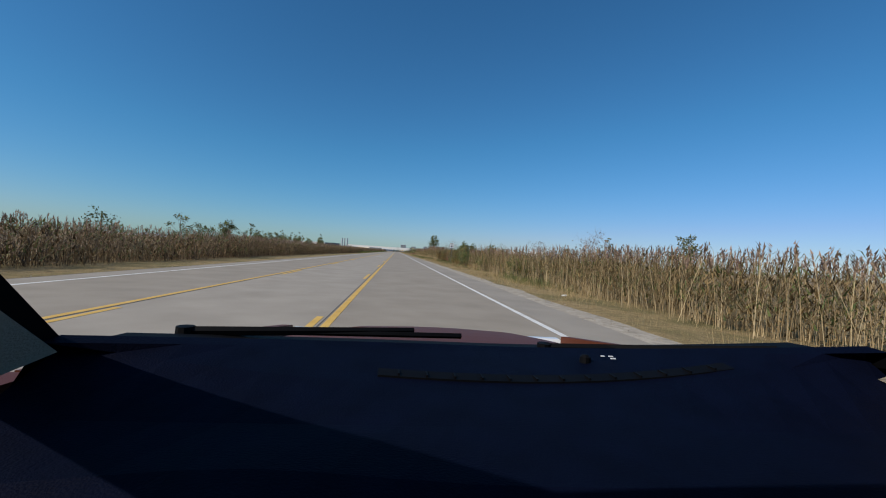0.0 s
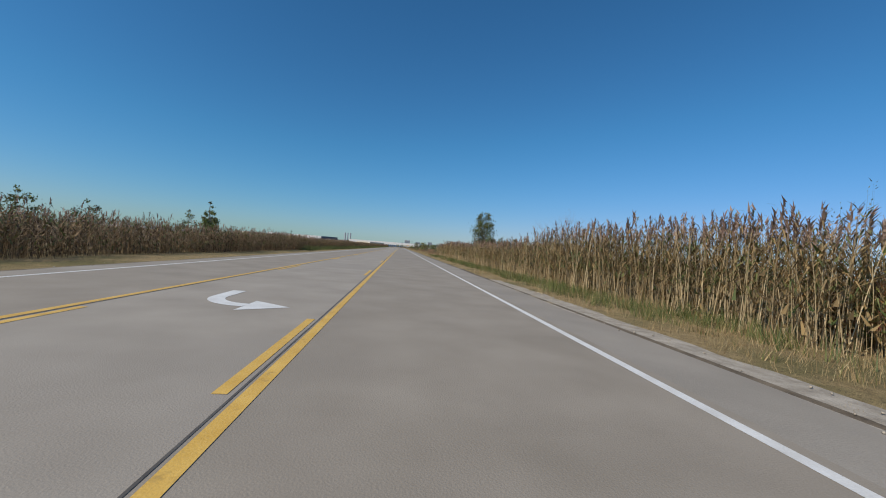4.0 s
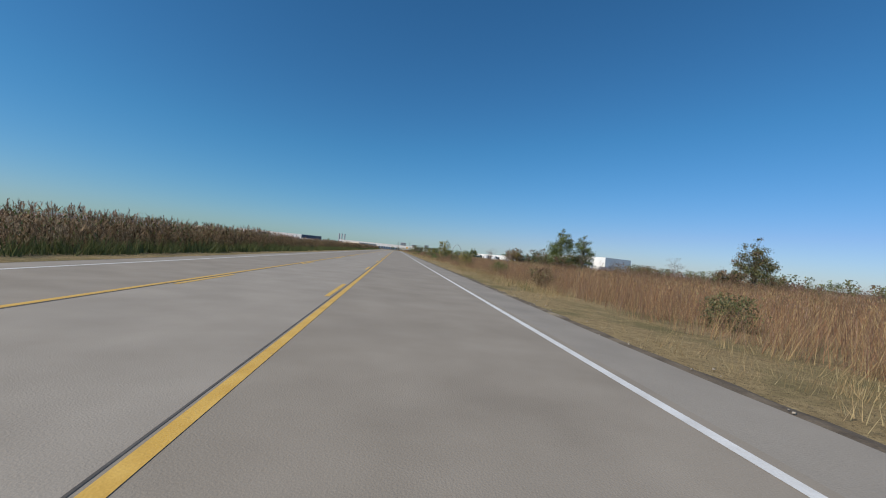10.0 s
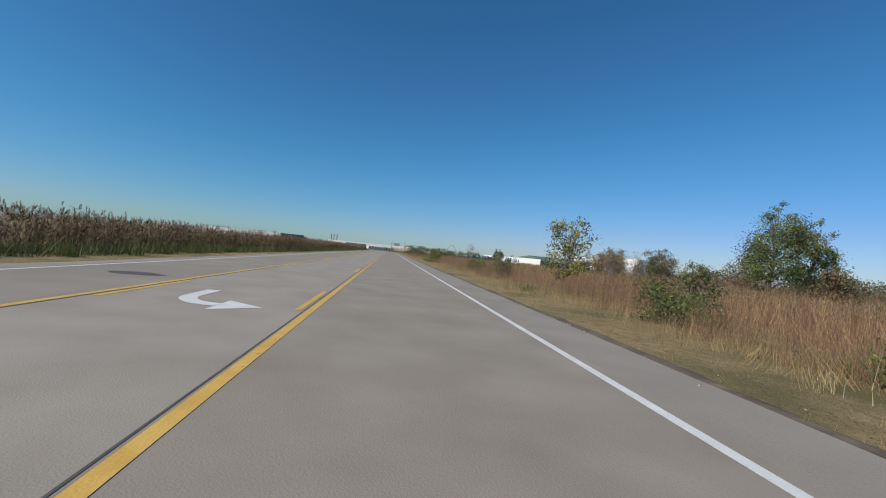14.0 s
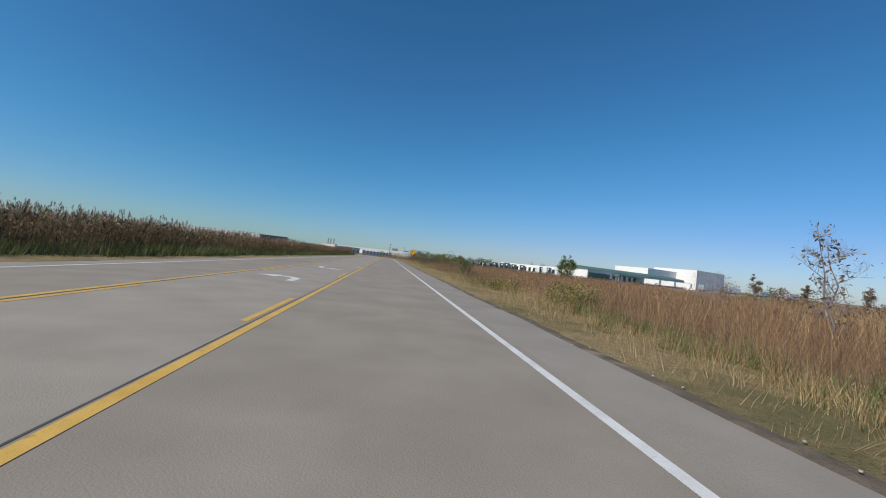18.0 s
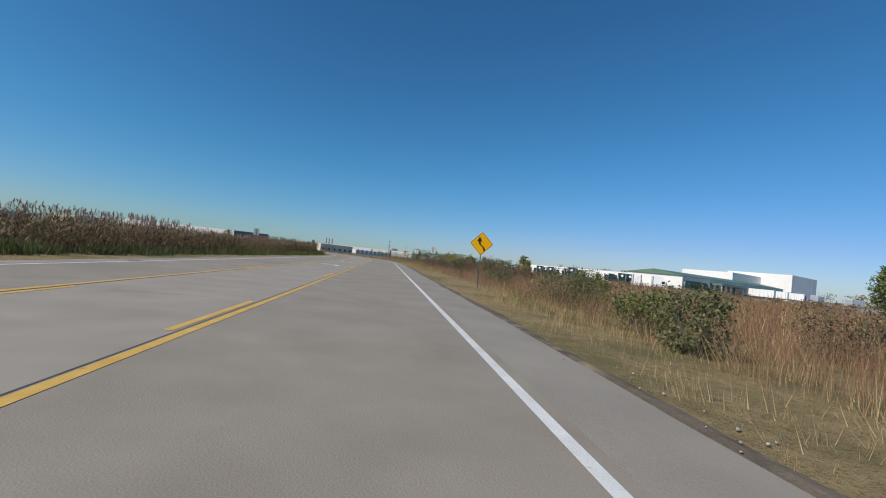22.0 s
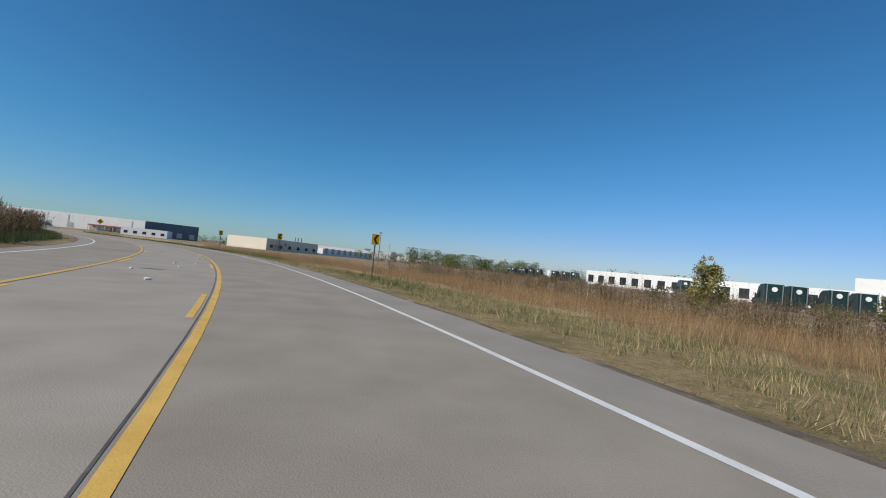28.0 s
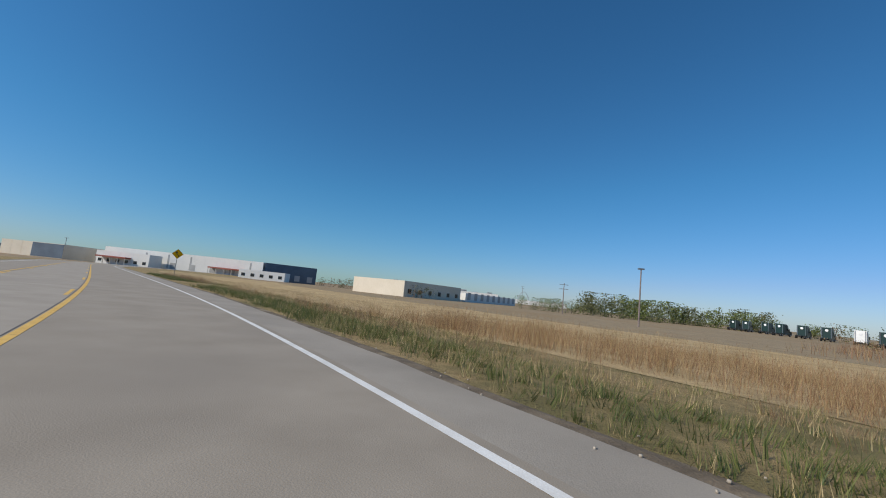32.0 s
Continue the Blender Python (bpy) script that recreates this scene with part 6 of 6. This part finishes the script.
wiper((-0.69, 1.0, 0.944), (-0.16, 1.09, 0.95), (-0.6, 1.02, 0.946), (-0.03, 1.1, 0.94))
wiper((0.2, 1.08, 0.922), (0.6, 0.95, 0.962), (0.28, 1.06, 0.93), (0.7, 0.88, 0.985))

# pillars, roof, sides
for sx in (-1, 1):
    base, top_ = Vector((sx * 0.765, 0.745, 0.97)), Vector((sx * 0.56, 0.12, 1.4))
    pl = part("windscreen_pillar", Geo().loft([[tuple(p + Vector(o)) for o in ((0, 0.012, 0), (sx * 0.05, 0.03, 0), (sx * 0.06, -0.06, -0.02), (sx * 0.015, -0.06, -0.02))] for p in (base, base.lerp(top_, 0.5) + Vector((sx * 0.02, 0, 0.01)), top_)]), M["trim_black"], car, "black edge of the windscreen pillar")
    tb, tt = base + Vector((sx * -0.035, -0.05, 0.0)), top_ + Vector((sx * 0.006, -0.075, -0.02))
    part("pillar_trim", Geo().loft([[tuple(p + Vector(o)) for o in ((0, 0, 0), (sx * 0.055, 0, 0), (sx * 0.075, -0.09, -0.03), (sx * 0.04, -0.1, -0.03))] for p in (tb, tb.lerp(tt, 0.5) + Vector((sx * 0.02, 0, 0.01)), tt)]), M["beige"], pl, "beige fabric pillar trim")
    part("tweeter_grille", Geo().disc_cyl((sx * 0.79, 0.6, 1.0), 0.035, 0.012, "x", 14), M["beige"], pl)
    # flanks from front wing to tail
    sec = lambda y, zt, w: [(sx * (w - 0.06), y, 0.2), (sx * w, y, 0.32), (sx * (w + 0.015), y, 0.6), (sx * (w - 0.02), y, zt), (sx * (w - 0.07), y, zt), (sx * (w - 0.09), y, 0.22)]
    part("front_wing", Geo().loft([sec(y, z, w) for y, z, w in ((0.82, 0.9, 0.91), (1.15, 0.87, 0.9), (1.6, 0.82, 0.88), (2.2, 0.74, 0.8))]), M["paint_red"], car)
    dr = part("front_door", Geo().loft([sec(y, z, w) for y, z, w in ((0.81, 0.9, 0.91), (0.3, 0.91, 0.92), (-0.3, 0.91, 0.92))]), M["paint_red"], car)
    part("door_card", Geo().box(sx * 0.79 - 0.025, sx * 0.79 + 0.025, -0.28, 0.62, 0.35, 0.9, bevel=0.015), M["leather"], dr, "grey inner door panel")
    part("wood_trim", Geo().box(sx * 0.752 - 0.006, sx * 0.752 + 0.006, 0.15, 0.6, 0.76, 0.84, bevel=0.003), M["burl"], dr, "glossy burl wood strip")
    part("door_handle", Geo().tube([(sx * 0.74, 0.02, 0.76), (sx * 0.72, 0.06, 0.765), (sx * 0.735, 0.14, 0.77)], [0.012, 0.014, 0.009], 8), M["chrome"], dr, "chrome inner door handle")
    part("outer_handle", Geo().box(sx * 0.94 - 0.012, sx * 0.94 + 0.012, -0.22, -0.04, 0.76, 0.79, bevel=0.006), M["chrome"], dr)
    part("rear_door", Geo().loft([sec(y, z, w) for y, z, w in ((-0.31, 0.91, 0.92), (-0.8, 0.92, 0.92), (-1.25, 0.93, 0.9))]), M["paint_red"], car)
    part("rear_wing", Geo().loft([sec(y, z, w) for y, z, w in ((-1.26, 0.93, 0.9), (-1.8, 0.93, 0.87), (-2.5, 0.88, 0.8))]), M["paint_red"], car)
    part("middle_pillar", Geo().loft([[(sx * 0.86, -0.25, 0.9), (sx * 0.86, -0.37, 0.9), (sx * 0.82, -0.37, 0.9), (sx * 0.82, -0.25, 0.9)], [(sx * 0.63, -0.3, 1.4), (sx * 0.63, -0.4, 1.4), (sx * 0.59, -0.4, 1.4), (sx * 0.59, -0.3, 1.4)]]), M["beige"], car)
    part("rear_pillar", Geo().loft([[(sx * 0.84, -1.2, 0.92), (sx * 0.82, -1.75, 0.92), (sx * 0.78, -1.75, 0.92), (sx * 0.8, -1.2, 0.92)], [(sx * 0.61, -1.1, 1.39), (sx * 0.58, -1.3, 1.37), (sx * 0.54, -1.3, 1.37), (sx * 0.57, -1.1, 1.39)]]), M["paint_red"], car)
    mr = part("door_mirror", Geo().box(sx * 1.0 - 0.1, sx * 1.0 + 0.1, 0.48, 0.58, 0.93, 1.07, bevel=0.025), M["paint_red"], car)
    part("mirror_glass", Geo().box(sx * 1.0 - 0.085, sx * 1.0 + 0.085, 0.474, 0.479, 0.945, 1.055), M["chrome"], mr)
    for y in (1.5, -1.55):
        wh = part("wheel", Geo().disc_cyl((sx * 0.8, y, 0.33), 0.33, 0.2, "x", 22, inset=0.03), M["tyre"], car)
        part("rim", Geo().disc_cyl((sx * 0.82, y, 0.33), 0.22, 0.19, "x", 18), M["steel"], wh)
    part("headlight", Geo().box(sx * 0.6 - 0.16, sx * 0.6 + 0.16, 2.2, 2.3, 0.6, 0.72, bevel=0.03), M["lamp_clear"], car)
    part("tail_light", Geo().box(sx * 0.62 - 0.16, sx * 0.62 + 0.16, -2.54, -2.46, 0.66, 0.84, bevel=0.02), M["lamp_red"], car)
    seat = part("front_seat", Geo().box(sx * 0.37 - 0.25, sx * 0.37 + 0.25, -0.75, -0.25, 0.3, 0.5, bevel=0.05), M["leather"], car, "dark leather front seat")
    part("seat_back", Geo().loft([[(sx * 0.37 - 0.24, -0.78, 0.5), (sx * 0.37 + 0.24, -0.78, 0.5), (sx * 0.37 + 0.24, -0.66, 0.5), (sx * 0.37 - 0.24, -0.66, 0.5)], [(sx * 0.37 - 0.2, -1.0, 1.1), (sx * 0.37 + 0.2, -1.0, 1.1), (sx * 0.37 + 0.2, -0.9, 1.1), (sx * 0.37 - 0.2, -0.9, 1.1)]]), M["leather"], seat)
    part("headrest", Geo().box(sx * 0.37 - 0.12, sx * 0.37 + 0.12, -1.03, -0.94, 1.13, 1.27, bevel=0.03), M["leather"], seat)
roof = [[(x, y, 1.43 - 0.03 * (x / 0.6) ** 2 - 0.03 * ((y + 0.5) / 0.8) ** 2) for x in (-0.6, -0.4, -0.2, 0, 0.2, 0.4, 0.6)] + [(0.6, y, 1.375), (-0.6, y, 1.375)] for y in (0.16, -0.1, -0.5, -0.9, -1.25)]
part("roof", Geo().loft(roof), M["paint_red"], car)
part("boot_lid", Geo().loft([[(-0.78, y, z), (0.78, y, z), (0.74, y, 0.5), (-0.74, y, 0.5)] for y, z in ((-1.8, 0.95), (-2.2, 0.93), (-2.48, 0.88))]), M["paint_red"], car)
part("front_bumper", Geo().loft([[(-0.84 + 0.1 * k, 2.16 + 0.02 * k, z) for z in (0.22, 0.58)] + [(-0.84 + 0.1 * k, 2.3 + 0.1 * math.sin(math.pi * k / 16.8), z) for z in (0.56, 0.24)] for k in range(17)]), M["paint_red"], car)
part("grille", Geo().box(-0.38, 0.38, 2.36, 2.42, 0.45, 0.66, bevel=0.02), M["chrome"], car)
part("rear_bumper", Geo().box(-0.82, 0.82, -2.62, -2.5, 0.25, 0.6, bevel=0.04), M["paint_red"], car)
part("floor_pan", Geo().box(-0.8, 0.8, -2.3, 2.1, 0.17, 0.27), M["trim_black"], car)
part("rear_bench", Geo().box(-0.62, 0.62, -1.5, -1.0, 0.3, 0.52, bevel=0.05), M["leather"], car)
sw = [(-0.37 + 0.18 * math.cos(2 * math.pi * k / 20), 0.16 + 0.06 * math.sin(2 * math.pi * k / 20), 0.72 + 0.165 * math.sin(2 * math.pi * k / 20)) for k in range(21)]
wheel_ob = part("steering_wheel", Geo().tube(sw, [0.015] * 21, 8), M["leather"], car)
part("wheel_hub", Geo().disc_cyl((-0.37, 0.18, 0.72), 0.07, 0.05, "y", 12), M["leather"], wheel_ob)
part("steering_column", Geo().tube([(-0.37, 0.2, 0.71), (-0.37, 0.34, 0.66)], [0.04, 0.05], 8), M["trim_black"], car)
